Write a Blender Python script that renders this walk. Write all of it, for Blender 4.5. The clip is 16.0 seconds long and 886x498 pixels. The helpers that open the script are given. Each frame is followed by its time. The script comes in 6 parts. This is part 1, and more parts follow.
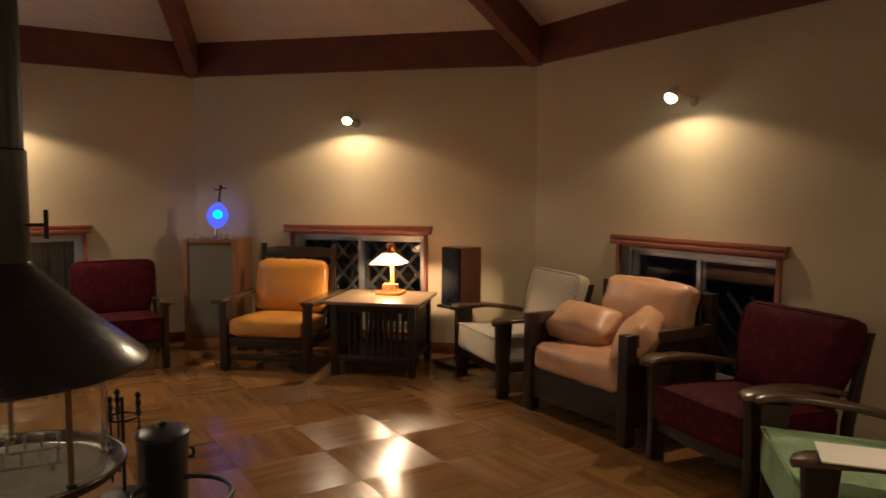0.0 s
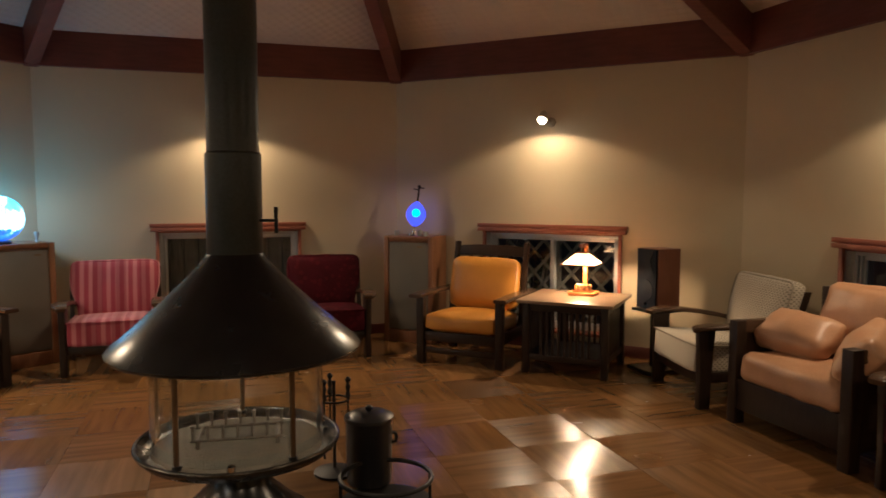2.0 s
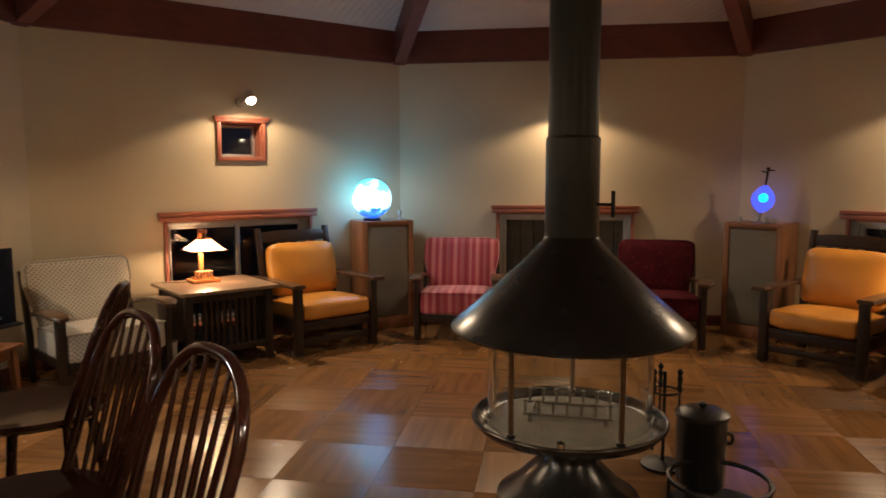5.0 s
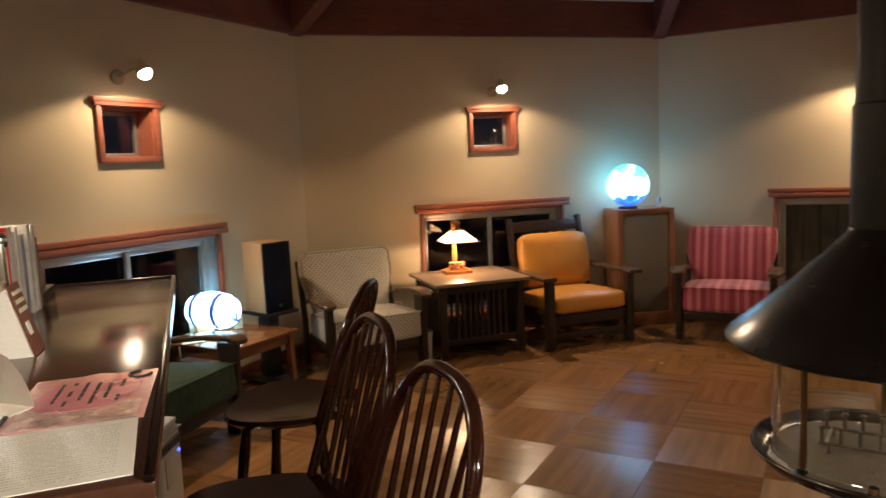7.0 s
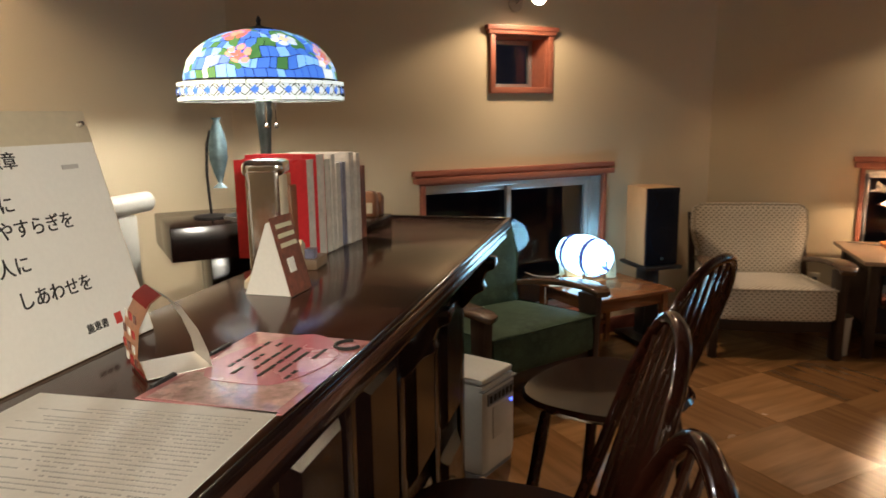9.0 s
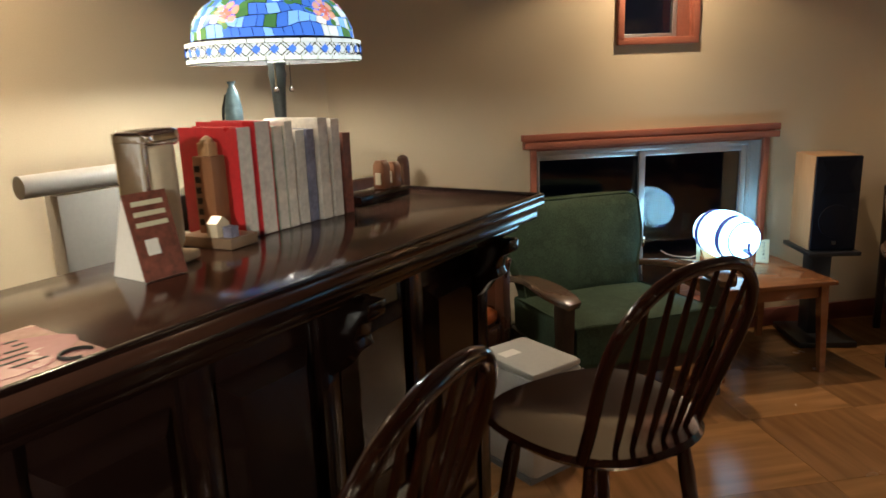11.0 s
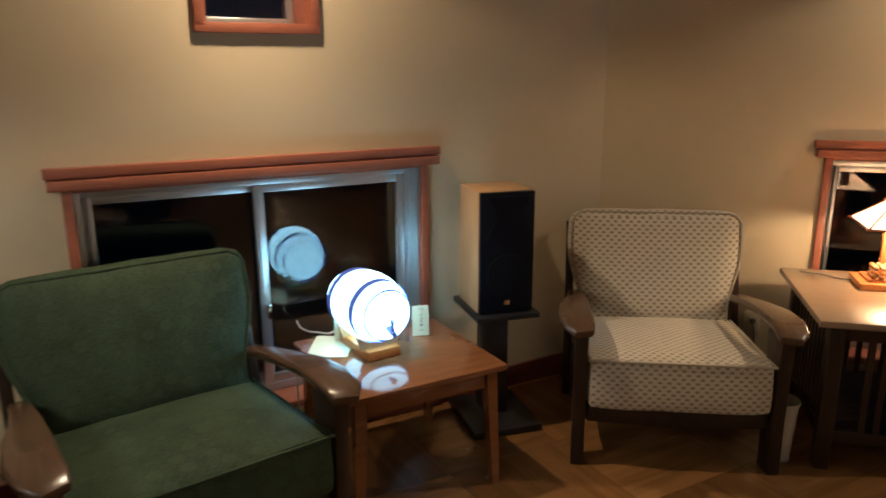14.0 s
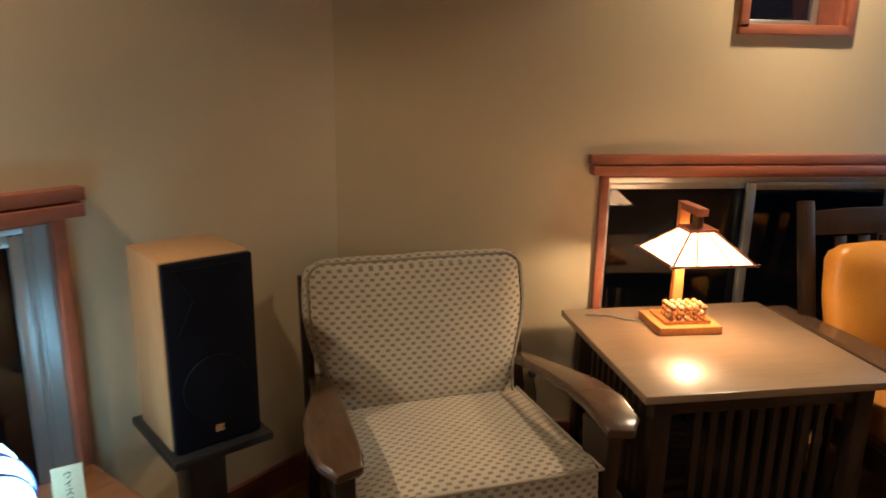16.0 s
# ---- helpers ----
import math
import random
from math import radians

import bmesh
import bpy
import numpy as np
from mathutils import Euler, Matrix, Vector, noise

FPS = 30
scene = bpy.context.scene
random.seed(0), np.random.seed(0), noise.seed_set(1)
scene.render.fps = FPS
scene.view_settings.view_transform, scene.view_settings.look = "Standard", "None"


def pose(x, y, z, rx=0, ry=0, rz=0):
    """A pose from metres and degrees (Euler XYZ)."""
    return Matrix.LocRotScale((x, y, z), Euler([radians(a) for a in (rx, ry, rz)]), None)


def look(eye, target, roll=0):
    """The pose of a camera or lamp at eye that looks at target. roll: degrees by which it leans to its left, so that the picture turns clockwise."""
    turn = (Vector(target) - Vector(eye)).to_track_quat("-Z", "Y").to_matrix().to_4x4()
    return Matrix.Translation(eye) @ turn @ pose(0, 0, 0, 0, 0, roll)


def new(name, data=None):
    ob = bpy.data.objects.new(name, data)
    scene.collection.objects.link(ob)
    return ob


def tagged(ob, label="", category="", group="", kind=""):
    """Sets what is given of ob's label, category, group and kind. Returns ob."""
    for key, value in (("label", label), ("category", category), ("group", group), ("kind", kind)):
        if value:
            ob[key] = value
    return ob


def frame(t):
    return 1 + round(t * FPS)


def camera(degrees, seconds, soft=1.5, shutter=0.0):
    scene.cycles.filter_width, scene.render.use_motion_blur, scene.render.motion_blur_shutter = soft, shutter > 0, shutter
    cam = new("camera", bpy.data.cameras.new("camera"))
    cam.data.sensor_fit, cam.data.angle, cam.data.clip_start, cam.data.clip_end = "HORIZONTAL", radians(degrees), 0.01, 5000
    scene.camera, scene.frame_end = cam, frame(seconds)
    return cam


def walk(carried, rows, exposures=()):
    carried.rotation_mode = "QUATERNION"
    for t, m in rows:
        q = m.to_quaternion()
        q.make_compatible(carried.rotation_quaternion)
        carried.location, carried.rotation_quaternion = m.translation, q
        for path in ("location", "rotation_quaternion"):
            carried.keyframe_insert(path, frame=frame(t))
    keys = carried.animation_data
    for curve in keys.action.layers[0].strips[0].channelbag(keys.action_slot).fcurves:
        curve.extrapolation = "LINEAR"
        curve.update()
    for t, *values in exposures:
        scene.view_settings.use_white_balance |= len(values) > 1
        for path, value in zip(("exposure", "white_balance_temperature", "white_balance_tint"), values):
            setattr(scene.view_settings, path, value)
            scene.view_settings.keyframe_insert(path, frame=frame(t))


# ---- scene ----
cam = camera(63.55, 16.0, soft=1.6, shutter=0.4)
PATH = [
    (0, 0.000, 0.000, 1.514, 12.73, -4.73, 0.23),
    (0.5, -0.013, -0.010, 1.514, 16.70, -4.52, 0.28),
    (1, -0.018, -0.020, 1.513, 20.44, -4.55, 0.29),
    (1.5, -0.032, -0.030, 1.511, 23.96, -4.65, 0.27),
    (2, -0.055, -0.028, 1.507, 27.57, -4.76, 0.09),
    (2.5, -0.064, -0.035, 1.508, 31.38, -4.83, -0.16),
    (3, -0.071, -0.039, 1.507, 35.55, -4.81, -0.52),
    (3.5, -0.093, -0.037, 1.506, 40.38, -4.92, -0.76),
    (5.8, -0.086, -0.035, 1.515, 59.69, -6.62, -1.01),
    (6, -0.107, -0.047, 1.511, 61.42, -6.66, -1.58),
    (6.5, -0.194, 0.005, 1.507, 68.98, -6.94, -3.27),
    (7, -0.326, 0.094, 1.515, 73.80, -6.70, -2.52),
    (7.5, -0.457, 0.203, 1.510, 82.36, -7.84, -0.88),
    (8, -0.558, 0.289, 1.511, 92.79, -8.80, 0.12),
    (8.5, -0.648, 0.347, 1.511, 101.02, -9.62, -0.62),
    (9, -0.800, 0.370, 1.497, 107.33, -10.67, -0.74),
    (9.2, -0.850, 0.380, 1.493, 109.58, -10.90, -1.02),
    (11.3, -1.458, 0.863, 1.481, 126.32, -13.54, -2.10),
    (11.5, -1.539, 0.861, 1.479, 124.10, -13.78, -1.99),
    (12, -1.790, 0.892, 1.466, 119.47, -13.99, -0.69),
    (12.5, -2.039, 0.934, 1.484, 116.79, -13.54, -0.43),
    (13, -2.277, 0.907, 1.467, 114.20, -13.43, -0.92),
    (13.5, -2.508, 0.890, 1.476, 110.37, -13.77, -1.37),
    (14, -2.778, 0.891, 1.489, 106.16, -14.12, -0.19),
    (14.5, -3.026, 0.871, 1.509, 101.50, -14.60, -0.23),
    (15, -3.277, 0.831, 1.512, 95.06, -13.03, -0.29),
    (15.5, -3.515, 0.780, 1.497, 88.57, -13.54, 0.35),
    (16, -3.759, 0.722, 1.489, 82.63, -14.41, 0.87),
]
EXPOSURES = [(0.0, 0.19, 5650, 4), (2.5, 0.16, 5600, 6), (6.0, 0.26, 5850, 8), (9.0, 0.06, 5650, 7), (13.5, 0.1, 5550, 5), (16.0, 0.05, 5700, 4)]
walk(cam, [(t, pose(x, y, z, 90 + pitch, 0, yaw) @ pose(0, 0, 0, 0, 0, roll)) for t, x, y, z, yaw, pitch, roll in PATH], EXPOSURES)

# ---- plan of the octagonal room ----
CX, CY, R = -2.274, 2.342, 4.048
SIDE = 2 * R * math.tan(math.pi / 8)
WALL_ANGLE = {0: 45, 1: 90, 2: 135, 3: 180, 4: 225, 5: 270, 6: 315, 7: 0}
BEAM_LOW, BEAM_TOP, SLOPE = 2.60, 2.89, 0.379
WALL_TOP = 3.0


def wall_frame(k):
    """Local x along the wall to the right as seen from inside, y outwards, z up; origin at the middle of the wall's foot."""
    a = radians(WALL_ANGLE[k])
    n = Vector((math.cos(a), math.sin(a), 0))
    return Matrix.Translation((CX + n.x * R, CY + n.y * R, 0)) @ Matrix(((n.y, n.x, 0, 0), (-n.x, n.y, 0, 0), (0, 0, 1, 0), (0, 0, 0, 1)))


def face(x, y, ang, z=0.0):
    """Pose of a thing whose front (local -y) looks towards the compass angle ang."""
    return pose(x, y, z, 0, 0, ang + 90)


# ---- world and lamps ----
world = bpy.data.worlds.new("night")
scene.world = world
world.use_nodes = True
world.node_tree.nodes["Background"].inputs[0].default_value = (0.006, 0.009, 0.016, 1)
world.node_tree.nodes["Background"].inputs[1].default_value = 0.5


def spot_lamp(name, m, watts, colour, size, blend, radius):
    d = bpy.data.lights.new(name, "SPOT")
    d.energy, d.color, d.spot_size, d.spot_blend, d.shadow_soft_size = watts, colour, radians(size), blend, radius
    ob = new(name, d)
    ob.matrix_world = m
    return ob


def point_lamp(name, p, watts, colour, radius):
    d = bpy.data.lights.new(name, "POINT")
    d.energy, d.color, d.shadow_soft_size = watts, colour, radius
    ob = new(name, d)
    ob.location = p
    return ob


WARM = (1.0, 0.68, 0.395)
# lamps on walls 6 and 7 are unseen, added to fill the room with light
LAMP_WALLS = (0, 1, 2, 3, 4, 5, 6, 7)
# power for each wall, tuned to balance the brightness around the room
LAMP_POWER = {0: 0.72, 1: 0.95, 2: 1.1, 3: 1.2, 4: 1.15, 5: 0.8, 6: 0.75, 7: 0.55}
for k in LAMP_WALLS:
    wf = wall_frame(k)
    eye = wf @ Vector((0, -0.26, 2.125))
    # reflector lamp: a strong beam straight down and a weak wide skirt that draws the scallop on the wall
    spot_lamp("wall_spot_beam", look(eye, wf @ Vector((0.03, -0.95, 0.9))), 60 * LAMP_POWER[k], WARM, 128, 1.0, 0.03)
    spot_lamp("wall_spot_skirt", look(eye, wf @ Vector((0.02, -0.27, 0.9))), 22 * LAMP_POWER[k], WARM, 151, 0.28, 0.03)
# unseen fill light, added at the east wall to brighten the bar's papers
spot_lamp("bar_fill_light", look(wall_frame(7) @ Vector((0, -0.2, 2.15)), (-1.52, -0.36, 1.20)), 1500, (1.0, 0.84, 0.62), 22, 1.0, 0.05)


# ---- materials ----
def mat(name, colour, rough=0.5, metal=0.0, **kw):
    """Principled material with two scales of noise in colour and a fine bump.
    var: strength of the colour variation; scale: size of the large stains; grain: size and stretch of the fine grain; bump: height."""
    m = bpy.data.materials.new(name)
    m.use_nodes = True
    nt = m.node_tree
    b = nt.nodes["Principled BSDF"]
    b.inputs["Roughness"].default_value = rough
    b.inputs["Metallic"].default_value = metal
    for key in ("Coat Weight", "Coat Roughness", "Sheen Weight", "Sheen Roughness", "Specular IOR Level", "Transmission Weight", "IOR", "Emission Strength", "Subsurface Weight"):
        if key in kw:
            b.inputs[key].default_value = kw[key]
    if "emission" in kw:
        b.inputs["Emission Color"].default_value = (*kw["emission"], 1)
    co = nt.nodes.new("ShaderNodeTexCoord")
    var, scale, bump = kw.get("var", 0.25), kw.get("scale", 3.0), kw.get("bump", 0.1)
    stretch, fine = kw.get("stretch", (1, 1, 1)), kw.get("fine", 60.0)
    big = nt.nodes.new("ShaderNodeTexNoise")
    big.inputs["Scale"].default_value, big.inputs["Detail"].default_value = scale, 4
    mp = nt.nodes.new("ShaderNodeMapping")
    mp.inputs["Scale"].default_value = stretch
    small = nt.nodes.new("ShaderNodeTexNoise")
    small.inputs["Scale"].default_value, small.inputs["Detail"].default_value = fine, 6
    nt.links.new(co.outputs["Object"], big.inputs["Vector"])
    nt.links.new(co.outputs["Object"], mp.inputs["Vector"])
    nt.links.new(mp.outputs["Vector"], small.inputs["Vector"])
    add = nt.nodes.new("ShaderNodeMath")
    add.operation = "ADD"
    nt.links.new(big.outputs["Fac"], add.inputs[0])
    nt.links.new(small.outputs["Fac"], add.inputs[1])
    ramp = nt.nodes.new("ShaderNodeMapRange")
    ramp.inputs["From Min"].default_value, ramp.inputs["From Max"].default_value = 0.6, 1.4
    ramp.inputs["To Min"].default_value, ramp.inputs["To Max"].default_value = 1 - var, 1 + var
    nt.links.new(add.outputs[0], ramp.inputs["Value"])
    mul = nt.nodes.new("ShaderNodeVectorMath")
    mul.operation = "SCALE"
    mul.inputs[0].default_value = colour
    nt.links.new(ramp.outputs["Result"], mul.inputs["Scale"])
    nt.links.new(mul.outputs[0], b.inputs["Base Color"])
    bp = nt.nodes.new("ShaderNodeBump")
    bp.inputs["Strength"].default_value, bp.inputs["Distance"].default_value = bump, kw.get("depth", 0.004)
    nt.links.new(small.outputs["Fac"], bp.inputs["Height"])
    nt.links.new(bp.outputs["Normal"], b.inputs["Normal"])
    rr = nt.nodes.new("ShaderNodeMapRange")
    rr.inputs["To Min"].default_value, rr.inputs["To Max"].default_value = max(rough - 0.08, 0.02), rough + 0.1
    nt.links.new(big.outputs["Fac"], rr.inputs["Value"])
    nt.links.new(rr.outputs["Result"], b.inputs["Roughness"])
    return m


def add_node(m, kind, **values):
    n = m.node_tree.nodes.new(kind)
    for key, v in values.items():
        n.inputs[key.replace("_", " ")].default_value = v
    return n


def math_node(m, op, a, b=None):
    n = m.node_tree.nodes.new("ShaderNodeMath")
    n.operation = op
    for i, v in enumerate((a, b)):
        if v is None:
            continue
        if isinstance(v, (int, float)):
            n.inputs[i].default_value = v
        else:
            m.node_tree.links.new(v, n.inputs[i])
    return n.outputs[0]


def mix_colour(m, fac, a, b):
    n = m.node_tree.nodes.new("ShaderNodeMix")
    n.data_type = "RGBA"
    for sock, v in ((n.inputs["Factor"], fac), (n.inputs["A"], a), (n.inputs["B"], b)):
        if isinstance(v, tuple):
            sock.default_value = (*v, 1)
        elif isinstance(v, (int, float)):
            sock.default_value = v
        else:
            m.node_tree.links.new(v, sock)
    return n.outputs["Result"]


def principled(m):
    return m.node_tree.nodes["Principled BSDF"]


def base_link(m):
    return principled(m).inputs["Base Color"].links[0].from_socket


def object_xyz(m):
    co = m.node_tree.nodes.new("ShaderNodeTexCoord")
    sep = m.node_tree.nodes.new("ShaderNodeSeparateXYZ")
    m.node_tree.links.new(co.outputs["Object"], sep.inputs[0])
    return sep.outputs


WALLPAPER = mat("wallpaper", (0.57, 0.472, 0.312), 0.85, var=0.05, scale=1.2, fine=220, bump=0.35, depth=0.002)
PLASTER = mat("quilted_ceiling", (0.62, 0.53, 0.45), 0.8, var=0.06, scale=2.0, fine=160, bump=0.2)
BEAM = mat("red_brown_beam", (0.15, 0.045, 0.032), 0.5, var=0.3, scale=2.0, fine=30, stretch=(0.15, 1, 1), bump=0.15)
TRIM = mat("cedar_trim", (0.30, 0.098, 0.055), 0.45, var=0.22, scale=4.0, fine=40, stretch=(0.2, 1, 1), bump=0.12)
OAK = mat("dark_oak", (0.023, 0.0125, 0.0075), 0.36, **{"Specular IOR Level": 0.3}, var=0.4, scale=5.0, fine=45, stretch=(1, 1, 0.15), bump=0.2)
OAK_ARM = mat("worn_oak_arm", (0.075, 0.043, 0.025), 0.22, var=0.35, scale=5.0, fine=50, stretch=(1, 0.15, 1), bump=0.15)
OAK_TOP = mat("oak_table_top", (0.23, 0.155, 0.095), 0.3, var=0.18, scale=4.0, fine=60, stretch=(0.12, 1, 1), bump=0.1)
MAHOGANY = mat("mahogany_gloss", (0.026, 0.008, 0.005), 0.09, var=0.35, scale=4.0, fine=40, stretch=(0.12, 1, 1), bump=0.03)
BAR_WOOD = mat("dark_bar_wood", (0.008, 0.0035, 0.0028), 0.16, **{"Specular IOR Level": 0.4}, var=0.35, scale=4.0, fine=40, stretch=(0.2, 1, 1), bump=0.08)
BAR_TOP = mat("varnished_bar_top", (0.050, 0.022, 0.014), 0.12, var=0.3, scale=3.0, fine=50, stretch=(0.1, 1, 1), bump=0.04)
CHERRY = mat("cherry_side_table", (0.18, 0.072, 0.027), 0.09, var=0.25, scale=4.0, fine=45, stretch=(0.15, 1, 1), bump=0.06)
LIGHT_WOOD = mat("beech_veneer", (0.42, 0.25, 0.12), 0.4, var=0.15, scale=4.0, fine=50, stretch=(1, 1, 0.12), bump=0.06)
WALNUT = mat("walnut_cabinet", (0.24, 0.105, 0.045), 0.4, var=0.3, scale=4.0, fine=40, stretch=(1, 1, 0.12), bump=0.1)
REDWOOD = mat("red_speaker_veneer", (0.16, 0.06, 0.03), 0.35, var=0.25, scale=4.0, fine=40, stretch=(1, 1, 0.12), bump=0.06)
YELLOW_LEATHER = mat("mustard_leather", (0.53, 0.228, 0.030), 0.33, var=0.14, scale=6.0, fine=180, bump=0.2, depth=0.002)
TAN_LEATHER = mat("tan_leather", (0.50, 0.275, 0.15), 0.36, var=0.16, scale=7.0, fine=150, bump=0.25, depth=0.003)
GREY_CLOTH = mat("grey_grille_cloth", (0.17, 0.155, 0.125), 0.9, var=0.15, scale=3.0, fine=300, bump=0.3)
BLACK_CLOTH = mat("black_grille_cloth", (0.004, 0.005, 0.010), 0.6, **{"Specular IOR Level": 0.12}, var=0.2, fine=300, bump=0.3)
BLACK_PAINT = mat("black_satin_paint", (0.012, 0.012, 0.014), 0.35, var=0.3, fine=80, bump=0.1)
HOOD_PAINT = mat("black_hood_enamel", (0.010, 0.010, 0.0105), 0.24, var=0.5, scale=6.0, fine=90, bump=0.08)
PIPE_PAINT = mat("sooty_flue_steel", (0.030, 0.037, 0.034), 0.42, 0.0, var=0.35, scale=4.0, fine=70, bump=0.1)
IRON = mat("wrought_iron", (0.015, 0.014, 0.014), 0.45, 0.5, var=0.3, fine=80, bump=0.2)
BRASS_ROD = mat("aged_brass", (0.20, 0.13, 0.07), 0.35, 0.9, var=0.3, fine=60)
ASH_IRON = mat("ash_dusted_iron", (0.085, 0.070, 0.055), 0.75, 0.1, var=0.5, scale=14.0, fine=90, bump=0.4)
CHROME = mat("chrome", (0.72, 0.70, 0.66), 0.12, 1.0, var=0.05)
RIM_STEEL = mat("darkened_rim_steel", (0.10, 0.09, 0.08), 0.22, 0.9, var=0.4, scale=12.0)
ASH = mat("grey_ash_bed", (0.080, 0.066, 0.047), 0.95, var=0.35, scale=9.0, fine=90, bump=0.8, depth=0.01)
ALU = mat("aluminium_sash", (0.55, 0.57, 0.58), 0.35, 0.85, var=0.08, fine=90)
PAPER = mat("white_paper", (0.78, 0.75, 0.68), 0.7, var=0.05, fine=120, bump=0.05)
INK = mat("black_ink", (0.015, 0.013, 0.012), 0.7, var=0.1)
RED_INK = mat("red_seal_ink", (0.45, 0.04, 0.03), 0.7, var=0.1)
PINK_PRINT = mat("pink_print", (0.60, 0.26, 0.26), 0.25, var=0.25, scale=14.0, fine=60, bump=0.02)
SALMON_PRINT = mat("salmon_photo_print", (0.62, 0.40, 0.36), 0.25, var=0.7, scale=22.0, fine=70, bump=0.02)
ROSE_PRINT = mat("rose_panel_print", (0.58, 0.20, 0.25), 0.25, var=0.08, scale=8.0, fine=60, bump=0.01)
PEACH_PRINT = mat("peach_card_print", (0.66, 0.38, 0.22), 0.4, var=0.18, scale=30.0, fine=70, bump=0.02)
BROWN_PRINT = mat("brown_print", (0.16, 0.05, 0.03), 0.35, var=0.6, scale=35.0, fine=80, bump=0.02)
RED_COVER = mat("red_book_cover", (0.55, 0.03, 0.035), 0.3, var=0.15, scale=5.0, fine=80, bump=0.03)
CREAM = mat("cream_plastic", (0.62, 0.54, 0.38), 0.35, var=0.08, fine=60, bump=0.03)
WALL_FITTING = mat("beige_lamp_fitting", (0.34, 0.27, 0.18), 0.5, var=0.1)
WHITE_PLASTIC = mat("white_plastic", (0.40, 0.385, 0.34), 0.35, var=0.06, fine=60, bump=0.03)
GREY_PLASTIC = mat("grey_plastic", (0.12, 0.12, 0.12), 0.4, var=0.1, fine=60, bump=0.03)
BROWN_CHAIR = mat("brown_chair_wood", (0.050, 0.019, 0.009), 0.28, var=0.3, scale=4.0, fine=40, stretch=(1, 1, 0.15), bump=0.08)
ORANGE_CUSHION = mat("orange_velvet", (0.31, 0.078, 0.013), 0.7, var=0.25, scale=8.0, fine=120, bump=0.2, **{"Specular IOR Level": 0.15})
FISH_PAINT = mat("verdigris_bronze", (0.10, 0.15, 0.17), 0.35, 0.6, var=0.5, scale=25.0, fine=60)
SLATE = mat("hearth_slate", (0.05, 0.042, 0.042), 0.4, var=0.25, scale=5.0, fine=60, bump=0.1)
ORANGE_WOOD = mat("orange_lamp_wood", (0.50, 0.19, 0.05), 0.35, var=0.2, scale=8.0, fine=60, stretch=(1, 1, 0.2), bump=0.06)
NIGHT_GROUND = mat("night_soil", (0.04, 0.04, 0.035), 0.9, var=0.4)
FENCE = mat("weathered_boards", (0.30, 0.26, 0.20), 0.85, var=0.35, scale=4.0, fine=50, stretch=(1, 1, 0.1), bump=0.3)
LATTICE = mat("lattice_paint", (0.20, 0.20, 0.18), 0.7, var=0.2)
LEAF = mat("night_leaf", (0.045, 0.075, 0.03), 0.5, var=0.4, scale=20)
SLOT_SHADE = mat("slot_shade_black", (0.006, 0.006, 0.006), 0.9, var=0.1)
NOTE = mat("cream_card", (0.62, 0.60, 0.42), 0.7, var=0.06, fine=90)


def glass_material():
    m = bpy.data.materials.new("window_glass")
    m.use_nodes = True
    b = principled(m)
    b.inputs["Base Color"].default_value = (0.92, 0.95, 0.95, 1)
    b.inputs["Roughness"].default_value = 0.0
    b.inputs["Transmission Weight"].default_value = 1.0
    b.inputs["IOR"].default_value = 1.5
    return m


GLASS = glass_material()


def velvet(name, colour, mottled, light):
    m = mat(name, colour, 0.75, var=0.5, scale=6.0, fine=140, bump=0.25, depth=0.002, **{"Specular IOR Level": 0.12})
    if mottled:
        n = add_node(m, "ShaderNodeTexVoronoi", Scale=16.0)
        co = m.node_tree.nodes.new("ShaderNodeTexCoord")
        m.node_tree.links.new(co.outputs["Object"], n.inputs["Vector"])
        fac = math_node(m, "MULTIPLY", math_node(m, "LESS_THAN", n.outputs["Distance"], 0.34), 0.30)
        m.node_tree.links.new(mix_colour(m, fac, base_link(m), light), principled(m).inputs["Base Color"])
    return m


MAROON = velvet("maroon_velvet", (0.046, 0.002, 0.006), True, (0.13, 0.010, 0.014))
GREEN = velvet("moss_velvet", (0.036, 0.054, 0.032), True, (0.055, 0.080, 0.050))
MINT = velvet("mint_velvet", (0.26, 0.38, 0.22), False, (0, 0, 0))


def striped():
    m = mat("striped_moquette", (0.33, 0.04, 0.07), 0.8, var=0.15, scale=8.0, fine=160, bump=0.25, **{"Sheen Weight": 0.3})
    x = object_xyz(m)["X"]
    w1 = math_node(m, "GREATER_THAN", math_node(m, "SINE", math_node(m, "MULTIPLY", x, 88.0)), 0.1)
    w2 = math_node(m, "GREATER_THAN", math_node(m, "SINE", math_node(m, "MULTIPLY", x, 33.0)), 0.2)
    c = mix_colour(m, math_node(m, "MULTIPLY", w1, 0.55), base_link(m), (0.62, 0.27, 0.28))
    c = mix_colour(m, math_node(m, "MULTIPLY", w2, 0.5), c, (0.20, 0.01, 0.03))
    m.node_tree.links.new(c, principled(m).inputs["Base Color"])
    return m


